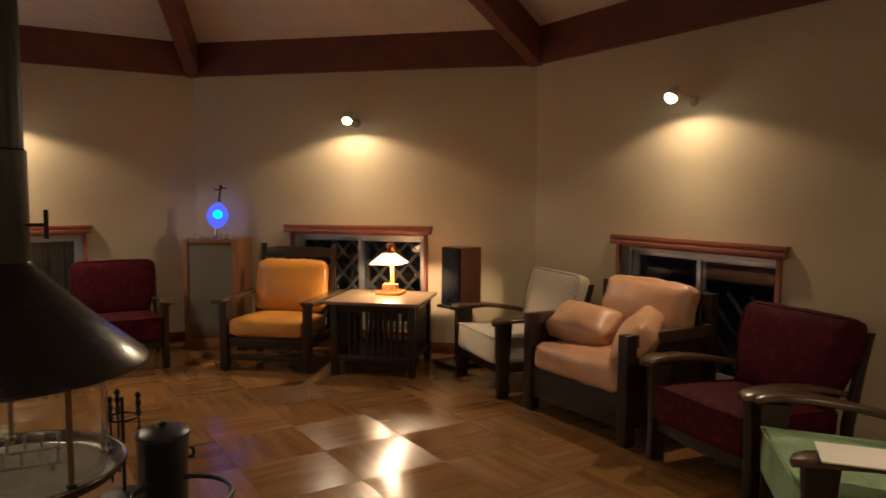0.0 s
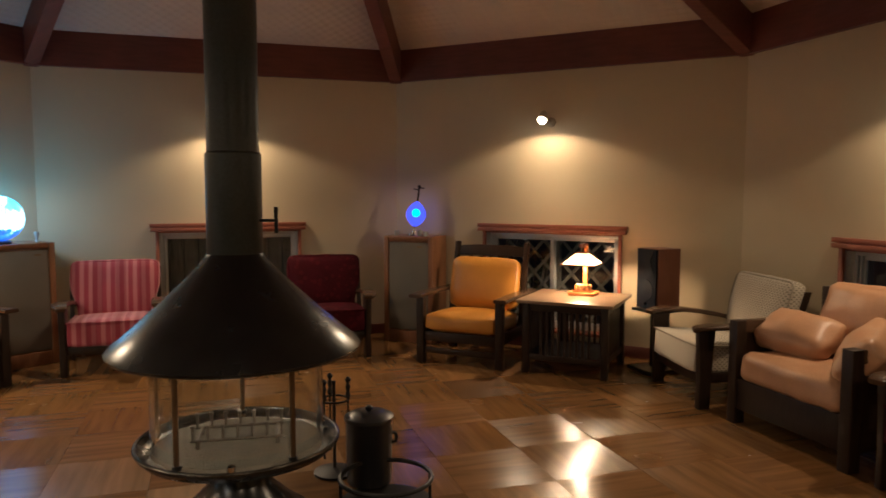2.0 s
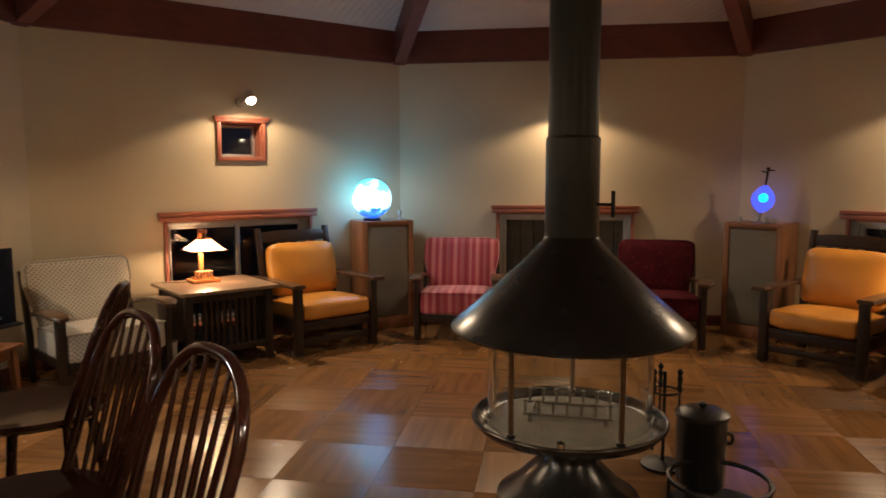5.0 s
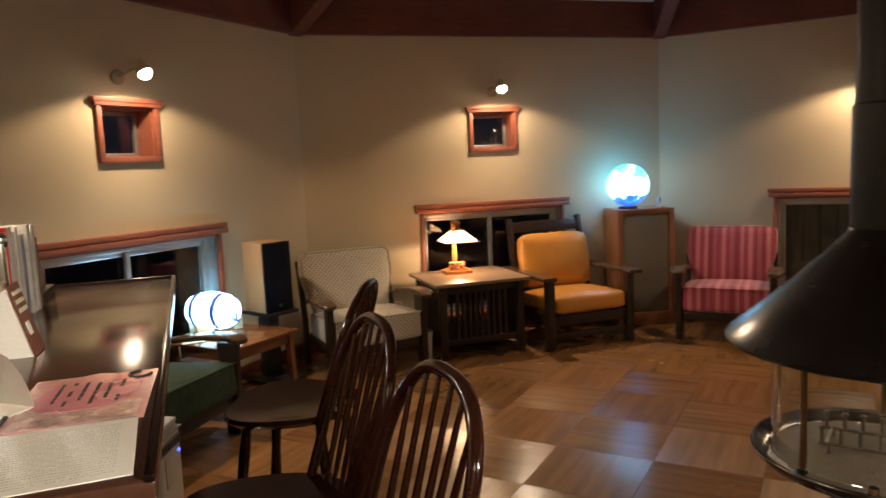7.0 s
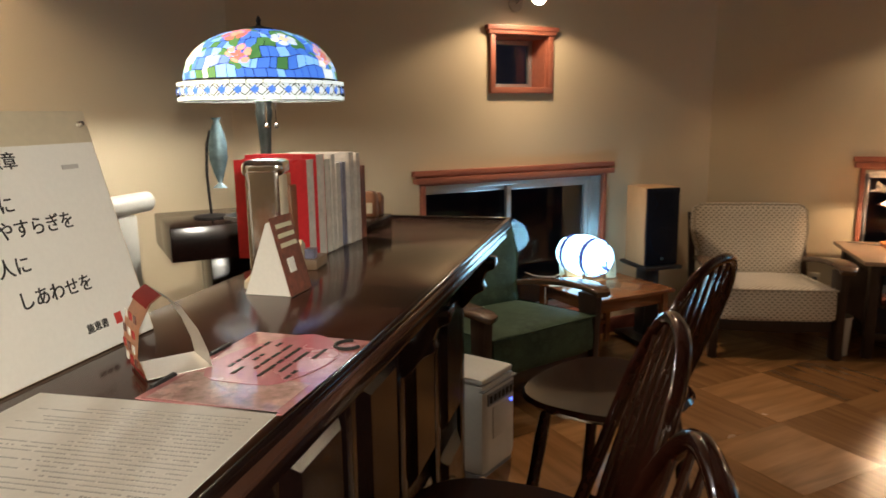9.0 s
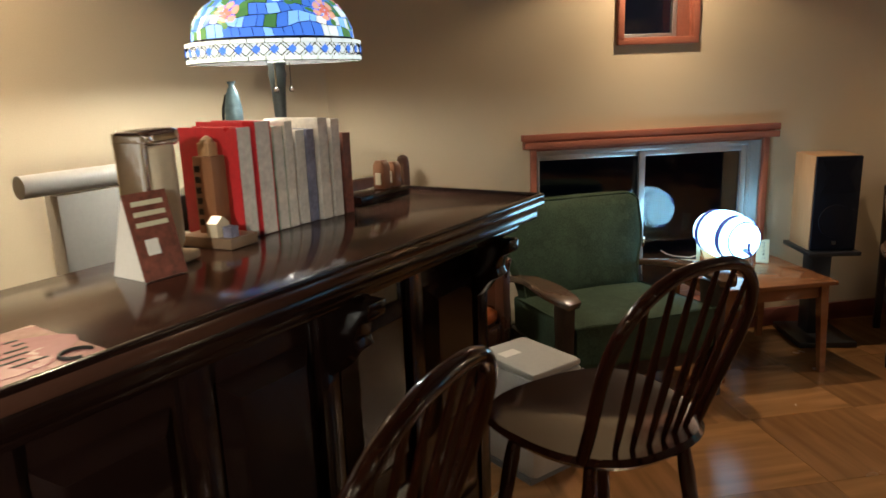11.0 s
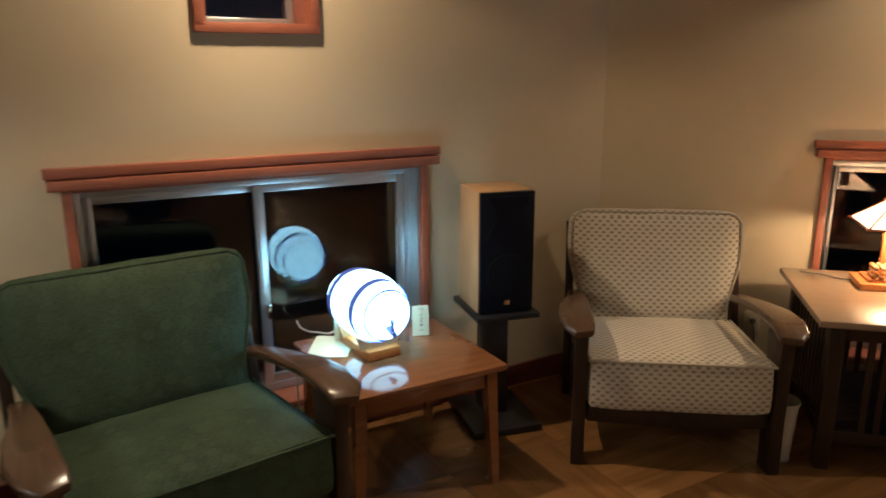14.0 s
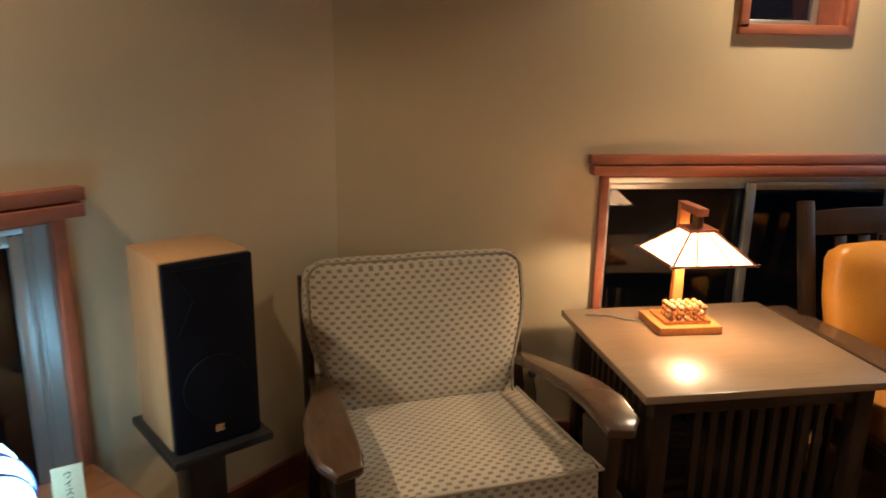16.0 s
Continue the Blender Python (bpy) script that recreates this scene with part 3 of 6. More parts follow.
def build_window(k, number):
    w = new("window_%d" % number)
    w.matrix_world = wall_frame(k) @ pose(WIN[k], 0, 0)
    tagged(w, "low aluminium sliding window with cedar trim against the dark night", "window", kind="structure")
    H, lo, hi = WIN_HALF, WIN_LOW, WIN_HIGH
    bm = bmesh.new()
    box(bm, (0, -0.018, hi + 0.062), (2 * H + 0.15, 0.05, 0.034))
    box(bm, (0, -0.022, hi + 0.022), (2 * H + 0.135, 0.058, 0.034))
    box(bm, (0, -0.004, hi + 0.042), (2 * H + 0.11, 0.03, 0.01))
    part("head_trim", bm, TRIM, w, bevel=0.003)
    for s in (-1, 1):
        part("side_trim", a_box((s * (H + 0.012), -0.008, (lo + hi) / 2), (0.032, 0.03, hi - lo + 0.01)), TRIM, w, bevel=0.003)
        part("jamb", a_box((s * (H - 0.004), 0.05, (lo + hi) / 2), (0.012, 0.084, hi - lo)), ALU, w)
    part("window_sill", a_box((0, 0.02, lo + 0.004), (2 * H + 0.05, 0.14, 0.03)), TRIM, w, bevel=0.004)
    part("window_head", a_box((0, 0.05, hi - 0.006), (2 * H, 0.084, 0.012)), TRIM, w)
    bm = bmesh.new()
    y = 0.125
    for s in (-1, 1):
        box(bm, (s * (H - 0.016), y, (lo + hi) / 2), (0.03, 0.065, hi - lo))
        box(bm, (s * (H - 0.05), y - 0.012, (lo + hi) / 2), (0.012, 0.03, hi - lo - 0.04))
    box(bm, (0, y, hi - 0.028), (2 * H - 0.06, 0.065, 0.035))
    box(bm, (0, y, lo + 0.034), (2 * H - 0.06, 0.065, 0.035))
    part("window_frame", bm, ALU, w, bevel=0.002)
    for s, yy in ((-1, y + 0.016), (1, y - 0.016)):
        bm = bmesh.new()
        x0, x1 = (-H + 0.032, 0.025) if s < 0 else (-0.025, H - 0.032)
        for x in (x0 + 0.017, x1 - 0.017):
            box(bm, (x, yy, (lo + hi) / 2), (0.034, 0.024, hi - lo - 0.1))
        for z in (hi - 0.06, lo + 0.07):
            box(bm, ((x0 + x1) / 2, yy, z), (x1 - x0 - 0.068, 0.024, 0.034))
        sash = part("sash", bm, ALU, w, bevel=0.002)
        part("pane", a_box(((x0 + x1) / 2, yy, (lo + hi) / 2), (x1 - x0 - 0.06, 0.005, hi - lo - 0.15)), GLASS, sash, smooth=False).visible_shadow = False
    part("latch", a_box((0.008, y - 0.034, (lo + hi) / 2 - 0.1), (0.014, 0.014, 0.06)), CHROME, w, bevel=0.002)


def build_small_window(k, number):
    w = new("window_%d" % number)
    w.matrix_world = wall_frame(k) @ pose(SMALL[k], 0, 0)
    tagged(w, "small square cedar-framed window set deep in the wall", "window", kind="structure")
    H, lo, hi = SM_HALF, SM_LOW, SM_HIGH
    bm = bmesh.new()
    box(bm, (0, -0.016, hi + 0.036), (2 * H + 0.115, 0.05, 0.026))
    box(bm, (0, -0.012, hi + 0.012), (2 * H + 0.09, 0.04, 0.024))
    part("head_trim", bm, TRIM, w, bevel=0.003)
    for s in (-1, 1):
        part("side_trim", a_box((s * (H + 0.012), -0.008, (lo + hi) / 2), (0.034, 0.03, hi - lo)), TRIM, w, bevel=0.003)
        part("jamb", a_box((s * (H - 0.008), 0.075, (lo + hi) / 2), (0.016, 0.136, hi - lo)), TRIM, w)
    part("window_sill", a_box((0, 0.061, lo - 0.002), (2 * H + 0.058, 0.168, 0.036)), TRIM, w, bevel=0.003)
    part("window_head", a_box((0, 0.075, hi - 0.008), (2 * H - 0.034, 0.136, 0.016)), TRIM, w)
    bm = bmesh.new()
    for s in (-1, 1):
        box(bm, (H - 0.03 + s * (H - 0.03), 0, 0), (0.026, 0.03, hi - lo - 0.02))
    for z in (-1, 1):
        box(bm, (H - 0.03, 0, z * ((hi - lo) / 2 - 0.03)), (2 * H - 0.088, 0.03, 0.024))
    sash = part("sash", bm, ALU, w, bevel=0.002)
    sash.matrix_basis = pose(-H + 0.03, 0.155, (lo + hi) / 2)
    part("pane", a_box((H - 0.03, 0.003, 0), (2 * H - 0.08, 0.005, hi - lo - 0.08)), GLASS, sash, smooth=False).visible_shadow = False


for i, k in enumerate(WIN):
    build_window(k, i + 1)
for i, k in enumerate(SMALL):
    build_small_window(k, 6 + i)

# ground outside, and floor slab
bm = bmesh.new()
bmesh.ops.create_grid(bm, x_segments=2, y_segments=2, size=300, matrix=Matrix.Translation((CX, CY, -0.25)))
tagged(part("ground", bm, NIGHT_GROUND, smooth=False), "dark soil outside at night", "ground", kind="structure")
bm = bmesh.new()
a = [bm.verts.new(corner(i, R + 0.15) + Vector((0, 0, -0.012))) for i in range(8)]
b = [bm.verts.new(corner(i, R + 0.15) + Vector((0, 0, -0.2))) for i in range(8)]
bm.faces.new(a)
bm.faces.new(b[::-1])
for i in range(8):
    bm.faces.new((a[i], b[i], b[(i + 1) % 8], a[(i + 1) % 8]))
bmesh.ops.recalc_face_normals(bm, faces=bm.faces[:])
floor = tagged(part("floor", bm, SLATE, smooth=False), "octagonal floor of wood-look tiles in a diagonal chequer", "floor", kind="structure")


# ---- wall lamps ----
def wall_lamp(k):
    t = thing("wall_lamp", wall_frame(k) @ pose(0, 0, 2.13), "small lit spot lamp on a short bracket on the wall", "wall lamp", "wall lamps")
    part("bracket", lathe([(0.045, 0), (0.045, 0.012), (0.03, 0.02)], 20), WALL_FITTING, t).matrix_basis = pose(0, 0, 0.0, 90, 0, 0)
    part("arm", a_rod((0, -0.015, 0), (0, -0.20, 0.045), 0.0055), WALL_FITTING, t)
    part("head", lathe([(0.016, 0.10), (0.03, 0.085), (0.044, 0.03), (0.047, 0.0), (0.042, 0.0), (0.04, 0.03), (0.02, 0.07)], 28), CREAM, t).matrix_basis = pose(0, -0.25, 0.0, -35, 0, 0)
    bulb = part("bulb", lathe([(0.004, -0.034), (0.024, -0.030), (0.037, -0.016), (0.037, -0.003), (0.028, 0.024), (0.01, 0.04)], 24), BULB, t)
    bulb.matrix_basis = pose(0, -0.25, 0.0, -35, 0, 0)
    bulb.visible_shadow = False
    return t


# the south-east and east fittings are unseen additions, matching the fill lights there
for k in LAMP_WALLS:
    wall_lamp(k)


# ---- fireplace ----
def build_fireplace():
    UP = pose(0, 0, 0.06)
    t = thing("fireplace", pose(CX - 0.062, CY + 0.006, 0), "black steel hooded fireplace with flue standing free in the room", "fireplace")
    part("pedestal", lathe([(0.33, 0.0), (0.33, 0.012), (0.25, 0.07), (0.14, 0.18), (0.125, 0.24), (0.20, 0.28)], 40), HOOD_PAINT, t)
    part("tray", lathe([(0.18, 0.215), (0.30, 0.24), (0.42, 0.285), (0.448, 0.315), (0.448, 0.326), (0.435, 0.326), (0.41, 0.305), (0.39, 0.30)], 56), HOOD_PAINT, t)
    bm = lathe([(0.395, 0.295), (0.33, 0.312), (0.2, 0.318), (0.05, 0.316)], 48)
    for v in bm.verts:
        v.co.z += noise.noise(v.co * 14) * 0.006
    part("ash_bed", bm, ASH, t, "pale grey ash bed")
    part("rim", tube([(0.442 * math.cos(a), 0.442 * math.sin(a), 0.326) for a in [2 * math.pi * i / 56 for i in range(56)]], 0.009, 8, True), RIM_STEEL, t, "dark steel tray rim")
    for i in range(5):
        a = radians(131 + 72 * i)
        x, y = 0.392 * math.cos(a), 0.392 * math.sin(a)
        post = part("post", a_rod((x, y, 0.3), (x, y, 0.79), 0.0115), BRASS_ROD, t)
        part("collar", a_rod((x, y, 0.318), (x, y, 0.335), 0.02), IRON, post)
    part("hood", lathe([(0.535, 0.735), (0.545, 0.742), (0.548, 0.752), (0.535, 0.768), (0.45, 0.84), (0.33, 0.945), (0.21, 1.06), (0.135, 1.14), (0.122, 1.165), (0.12, 1.165), (0.2, 1.05), (0.52, 0.752), (0.527, 0.738)], 64), HOOD_PAINT, t)
    part("flue_collar", lathe([(0.118, 1.15), (0.121, 1.155), (0.121, 1.60), (0.112, 1.61)], 40), PIPE_PAINT, t)
    part("flue", lathe([(0.108, 1.55), (0.112, 1.6), (0.112, 4.3)], 40), PIPE_PAINT, t)
    d = part("damper", a_rod((0.10, 0.03, 1.31), (0.185, 0.06, 1.31), 0.007), IRON, t)
    part("damper_handle", a_rod((0.185, 0.06, 1.255), (0.185, 0.06, 1.37), 0.009), IRON, d)
    screen = lathe([(0.372, 0.325), (0.376, 0.325), (0.376, 0.775), (0.372, 0.775), (0.372, 0.325)], 56, False)
    part("glass_screen", screen, GLASS, t, "clear curved heat screen").visible_shadow = False
    # log grate with upright pins
    bm = bmesh.new()
    for y in (-0.09, 0.09):
        rod(bm, (-0.2, y, 0.365), (0.2, y, 0.365), 0.009)
        for i in range(7):
            x = -0.19 + i * 0.063
            rod(bm, (x, y, 0.365), (x, y, 0.44), 0.0065)
            bmesh.ops.create_icosphere(bm, subdivisions=1, radius=0.013, matrix=Matrix.Translation((x, y, 0.445)))
    for x in (-0.17, 0.17):
        rod(bm, (x, -0.09, 0.36), (x, 0.09, 0.36), 0.009)
        for y in (-0.09, 0.09):
            rod(bm, (x, y, 0.31), (x, y, 0.365), 0.009)
    bm.transform(pose(0, 0, 0, 0, 0, 40))
    bm.transform(Matrix.Translation((0, 0, 0.31)) @ Matrix.Diagonal((1, 1, 0.78, 1)) @ Matrix.Translation((0, 0, -0.31)))
    part("log_grate", bm, ASH_IRON, t, "ash-dusted iron log grate with upright pins")
    part("knob", lathe([(0.004, 0), (0.018, 0.006), (0.018, 0.03), (0.006, 0.036)], 16), CHROME, t).matrix_basis = pose(0.27, -0.33, 0.325)
    for ob in t.children:
        if not ob.name.startswith("pedestal"):
            ob.matrix_basis = UP @ ob.matrix_basis


build_fireplace()

def build_fire_tools(x, y):
    t = thing("fire_tool_stand", pose(x, y, 0), "black iron fire tool stand with hanging poker and tongs", "fire tools")
    part("base", lathe([(0.11, 0), (0.11, 0.012), (0.03, 0.03)], 24), IRON, t)
    part("pole", a_rod((0, 0, 0.02), (0, 0, 0.50), 0.009), IRON, t)
    part("crossbar", tube([(0.075 * math.cos(a), 0.075 * math.sin(a), 0.40) for a in [2 * math.pi * i / 20 for i in range(20)]], 0.006, 8, True), IRON, t)
    for i in range(3):
        a = 2 * math.pi * i / 3 + 0.4
        px, py = 0.075 * math.cos(a), 0.075 * math.sin(a)
        tool = part("tool", a_rod((px, py, 0.1), (px, py, 0.42), 0.006), IRON, t)
        part("tool_grip", lathe([(0.006, 0.40), (0.016, 0.42), (0.008, 0.445), (0.015, 0.47), (0.008, 0.49), (0.018, 0.51), (0.004, 0.525)], 12), IRON, tool).location = (px, py, 0)


def build_ash_bucket(x, y):
    t = thing("ash_bucket", pose(x, y, 0.0), "black lidded metal ash bucket on a round iron tray", "bucket")
    part("body", lathe([(0.11, 0.03), (0.112, 0.04), (0.118, 0.35), (0.122, 0.355)], 32), BLACK_PAINT, t)
    lid = part("lid", lathe([(0.125, 0.352), (0.125, 0.368), (0.10, 0.382), (0.02, 0.392)], 32), BLACK_PAINT, t)
    part("lid_knob", lathe([(0.008, 0.39), (0.02, 0.405), (0.02, 0.415), (0.005, 0.424)], 14), IRON, lid)
    part("side_handle", tube([(0.115, 0, 0.285), (0.135, 0, 0.28), (0.14, 0, 0.26), (0.135, 0, 0.24), (0.115, 0, 0.235)], 0.009, 8), IRON, t).matrix_basis = pose(0, 0, 0, 0, 0, 25)


def build_ring_tray(x, y):
    t = thing("iron_wood_ring", pose(x, y, 0.0), "black iron hoop log carrier on the floor", "log carrier")
    part("dish", lathe([(0.16, 0.005), (0.22, 0.012), (0.23, 0.03), (0.22, 0.03), (0.15, 0.016)], 36), IRON, t)
    part("hoop", tube([(0.215 * math.cos(a), 0.215 * math.sin(a), 0.16) for a in [2 * math.pi * i / 36 for i in range(36)]], 0.011, 8, True), IRON, t)
    for i in range(4):
        a = math.pi / 4 + math.pi / 2 * i
        part("stay", a_rod((0.215 * math.cos(a), 0.215 * math.sin(a), 0.02), (0.215 * math.cos(a), 0.215 * math.sin(a), 0.16), 0.008), IRON, t)


build_fire_tools(-2.28, 2.99)
build_ash_bucket(-2.02, 2.93)
build_ring_tray(-1.80, 2.74)


# ---- chairs ----
def morris_chair(m, cushion, label):
    """Slatted oak armchair with flat arms and loose leather cushions; front towards local -y."""
    t = thing("morris_chair", m, label, "armchair", "oak armchairs with leather cushions")
    W, F, B = 0.40, -0.41, 0.38
    for s in (-1, 1):
        part("leg", a_box((s * (W - 0.035), F + 0.035, 0.285), (0.066, 0.066, 0.57)), OAK, t, bevel=0.005)
        part("leg", a_box((s * (W - 0.035), B - 0.06, 0.285), (0.06, 0.06, 0.57)), OAK, t, bevel=0.005)
        part("arm", sweep([(s * (W - 0.01), F - 0.045, 0.585), (s * (W - 0.01), -0.2, 0.587), (s * (W - 0.01), 0.1, 0.583), (s * (W - 0.01), B + 0.04, 0.575)], (0.115, 0.118, 0.11, 0.09), 0.03), OAK_ARM, t, "worn lighter oak arm")
        part("side_rail", a_box((s * (W - 0.035), -0.02, 0.24), (0.03, 0.68, 0.09)), OAK, t, bevel=0.004)
        post = part("back_post", a_box((0, 0, 0.36), (0.05, 0.045, 0.74), None), OAK, t, bevel=0.005)
        post.matrix_basis = pose(s * (W - 0.055), B - 0.14, 0.3, -13, 0, 0)
    part("front_rail", a_box((0, F + 0.035, 0.235), (2 * W - 0.14, 0.03, 0.08)), OAK, t, bevel=0.004)
    part("stretcher", a_box((0, F + 0.035, 0.11), (2 * W - 0.14, 0.025, 0.05)), OAK, t, bevel=0.004)
    part("back_rail", a_box((0, B - 0.06, 0.235), (2 * W - 0.14, 0.03, 0.08)), OAK, t, bevel=0.004)
    tilt = pose(0, B - 0.14, 0.3, -13, 0, 0)
    crest = prism([(-0.33, 0.60), (0.33, 0.60), (0.33, 0.69), (0.15, 0.703), (-0.15, 0.703), (-0.33, 0.69)], 0.028)
    part("crest_rail", crest, OAK, t, bevel=0.004).matrix_basis = tilt
    part("lower_back_rail", a_box((0, 0, 0.16), (0.6, 0.028, 0.06)), OAK, t, bevel=0.004).matrix_basis = tilt
    for i in range(5):
        part("back_slat", a_box((-0.2 + 0.1 * i, 0, 0.375), (0.05, 0.014, 0.44)), OAK, t, bevel=0.002).matrix_basis = tilt
    part("seat_cushion", pillow((0.655, 0.64, 0.15), 0.045, 0.03, pose(0, -0.09, 0.345, -3, 0, 0), wave=0.006, seed=1), cushion, t)
    part("back_cushion", pillow((0.645, 0.14, 0.46), 0.055, 0.035, tilt @ pose(0, -0.10, 0.33), wave=0.008, seed=2), cushion, t)
    return t


def easy_chair(m, label, seat_mat, back_mat, group, wide=0.70):
    """Fireside chair: upholstered seat block and back, curved paddle arms on splayed legs."""
    t = thing("easy_chair", m, label, "armchair", group)
    W = wide / 2
    for s in (-1, 1):
        leg = prism([(-0.048, 0.0), (0.040, 0.0), (0.046, 0.2), (0.058, 0.42), (0.07, 0.545), (-0.06, 0.545), (-0.052, 0.42), (-0.044, 0.2)], 0.05)
        part("front_leg", leg, OAK, t, bevel=0.006).matrix_basis = pose(s * (W - 0.02), -0.34, 0, 0, 0, 90 + s * 6)
        arm = sweep([(s * (W - 0.02), -0.43, 0.552), (s * (W - 0.005), -0.39, 0.567), (s * (W + 0.005), -0.30, 0.575), (s * W, -0.18, 0.573), (s * (W - 0.02), -0.02, 0.555), (s * (W - 0.03), 0.14, 0.525), (s * (W - 0.03), 0.26, 0.495)], (0.075, 0.115, 0.13, 0.12, 0.085, 0.065, 0.055), 0.032)
        part("arm", arm, OAK_ARM, t, "varnished curved wooden arm", bevel=0.003)
        back = prism([(-0.03, 0.0), (0.03, 0.0), (0.028, 0.3), (0.10, 0.62), (0.155, 0.80), (0.11, 0.80), (0.05, 0.62), (-0.03, 0.34)], 0.036)
        part("back_leg", back, OAK, t, bevel=0.004).matrix_basis = pose(s * (W - 0.012), 0.27, 0, 0, 0, 90)
        part("side_rail", a_box((s * (W - 0.045), -0.03, 0.21), (0.03, 0.6, 0.07)), OAK, t, bevel=0.004)
    part("front_rail", prism([(-W + 0.05, 0.175), (0, 0.16), (W - 0.05, 0.175), (W - 0.05, 0.235), (-W + 0.05, 0.235)], 0.03), OAK, t, bevel=0.003).matrix_basis = pose(0, -0.345, 0)
    part("back_rail", a_box((0, 0.27, 0.21), (2 * W - 0.1, 0.03, 0.07)), OAK, t, bevel=0.003)
    seat = part("seat", pillow((2 * W - 0.09, 0.66, 0.21), 0.03, 0.02, pose(0, -0.07, 0.325, -3.5, 0, 0), wave=0.003, seed=3), seat_mat, t)
    x, y0 = W - 0.047, -0.398
    part("piping", tube([(-x, 0.2, 0.405), (-x, y0, 0.437), (x, y0, 0.437), (x, 0.2, 0.405)], 0.0055, 6), PIPING if seat_mat == DOTTED else seat_mat, seat)
    tilt = pose(0, 0.21, 0.38, -17, 0, 0)
    bm = pillow((2 * W - 0.01, 0.13, 0.53), 0.05, 0.026, wave=0.005, seed=4, cuts=12)

    def flare(z):
        """The back narrows where it drops between the arms."""
        u = min(max((z + 0.20) / 0.30, 0.0), 1.0)
        return 0.83 + 0.17 * u * u * (3 - 2 * u)

    for v in bm.verts:
        v.co.x *= flare(v.co.z)
    bm.transform(tilt @ pose(0, 0, 0.24))
    back = part("backrest", bm, back_mat, t)
    edge = []
    for i in range(13):
        z = -0.24 + 0.45 * i / 12
        edge.append(((W - 0.012) * flare(z), z + 0.24))
    edge += [((W - 0.03), 0.475), ((W - 0.06), 0.492)]
    outline = [(-x, z) for x, z in edge] + [(x, z) for x, z in edge[::-1]]
    part("back_piping", tube([tilt @ Vector((x, -0.050, z)) for x, z in outline], 0.005, 6), PIPING if back_mat == DOTTED else back_mat, back)
    return t


def box_sofa(m):
    t = thing("oak_settle", m, "wide dark oak settle with tan leather cushions", "armchair")
    W, F, B = 0.48, -0.42, 0.40
    for s in (-1, 1):
        part("front_post", a_box((s * (W - 0.04), F + 0.04, 0.335), (0.075, 0.08, 0.67)), OAK, t, bevel=0.005)
        part("back_post", a_box((s * (W - 0.04), B - 0.04, 0.43), (0.075, 0.07, 0.86)), OAK, t, bevel=0.005)
        part("arm_board", a_box((s * (W - 0.04), -0.01, 0.63), (0.075, 0.70, 0.075)), OAK_ARM, t, "worn oak arm board", bevel=0.006)
        part("side_panel", a_box((s * (W - 0.04), -0.01, 0.35), (0.028, 0.68, 0.5)), OAK, t, bevel=0.003)
    part("front_rail", a_box((0, F + 0.03, 0.20), (2 * W - 0.15, 0.035, 0.2)), OAK, t, bevel=0.004)
    part("crest_rail", a_box((0, B - 0.04, 0.82), (2 * W - 0.15, 0.035, 0.07)), OAK, t, bevel=0.004)
    part("lower_back_rail", a_box((0, B - 0.04, 0.45), (2 * W - 0.15, 0.035, 0.07)), OAK, t, bevel=0.004)
    for i in range(7):
        part("back_slat", a_box((-0.33 + 0.11 * i, B - 0.04, 0.635), (0.05, 0.015, 0.3)), OAK, t)
    seat = part("seat_cushion", pillow((2 * W - 0.17, 0.74, 0.19), 0.06, 0.035, pose(0, -0.05, 0.365, -3, 0, 0), cuts=14, wave=0.010, seed=5), TAN_LEATHER, t)
    part("back_cushion", pillow((0.74, 0.17, 0.46), 0.06, 0.045, pose(0.05, 0.20, 0.685, -16, 0, -3), cuts=14, wave=0.013, seed=6), TAN_LEATHER, t)
    return t


def loose_pillow(m, seed, label):
    ob = part("leather_pillow", pillow((0.46, 0.15, 0.30), 0.04, 0.05, cuts=12, wave=0.011, seed=seed), TAN_LEATHER)
    ob.matrix_world = m
    return tagged(ob, label, "pillow", "loose leather pillows")


OAKS = "oak fireside chairs"
morris_chair(face(-2.745, 5.77, -87), YELLOW_LEATHER, "dark oak slatted armchair with mustard leather cushions beside the lamp table")
morris_chair(face(-5.85, 2.79, 3), YELLOW_LEATHER, "dark oak slatted armchair with mustard leather cushions under the small window")
easy_chair(face(-5.75, 0.985, 10), "oak armchair upholstered in pale dotted weave", DOTTED, DOTTED, OAKS, 0.76)
easy_chair(face(-0.63, 5.58, 215), "oak armchair upholstered in pale dotted weave beside the settle", DOTTED, DOTTED, OAKS, 0.76)
easy_chair(face(-5.38, 4.06, -42), "oak armchair in red and pink striped moquette", STRIPED, STRIPED, OAKS, 0.74)
easy_chair(face(-4.08, 5.34, -48), "oak armchair in plain maroon velvet", MAROON, MAROON, OAKS)
easy_chair(face(0.79, 4.03, 215), "oak armchair in mottled maroon velvet beside the settle", MAROON, MAROON, OAKS, 0.74)
# seat in a paler green than the back
easy_chair(face(1.11, 3.08, 179), "oak armchair with a mint green seat and darker green back", MINT, GREEN, OAKS, 0.80)
magazine = tagged(part("magazine", a_box((0, 0, 0.004), (0.21, 0.30, 0.007)), PAPER, bevel=0.002), "cream magazine lying across the chair arm", "magazine")
magazine.matrix_world = pose(0.90, 2.67, 0.594, 0, 0, 82)
easy_chair(face(-4.48, -0.484, 54), "oak armchair in moss green velvet beside the bar", GREEN, GREEN, OAKS, 0.80)
sofa_m = face(0.105, 4.86, 225)
box_sofa(sofa_m)
loose_pillow(sofa_m @ pose(-0.22, -0.10, 0.60, -62, 4, 12), 11, "tan leather pillow lying on the settle seat")
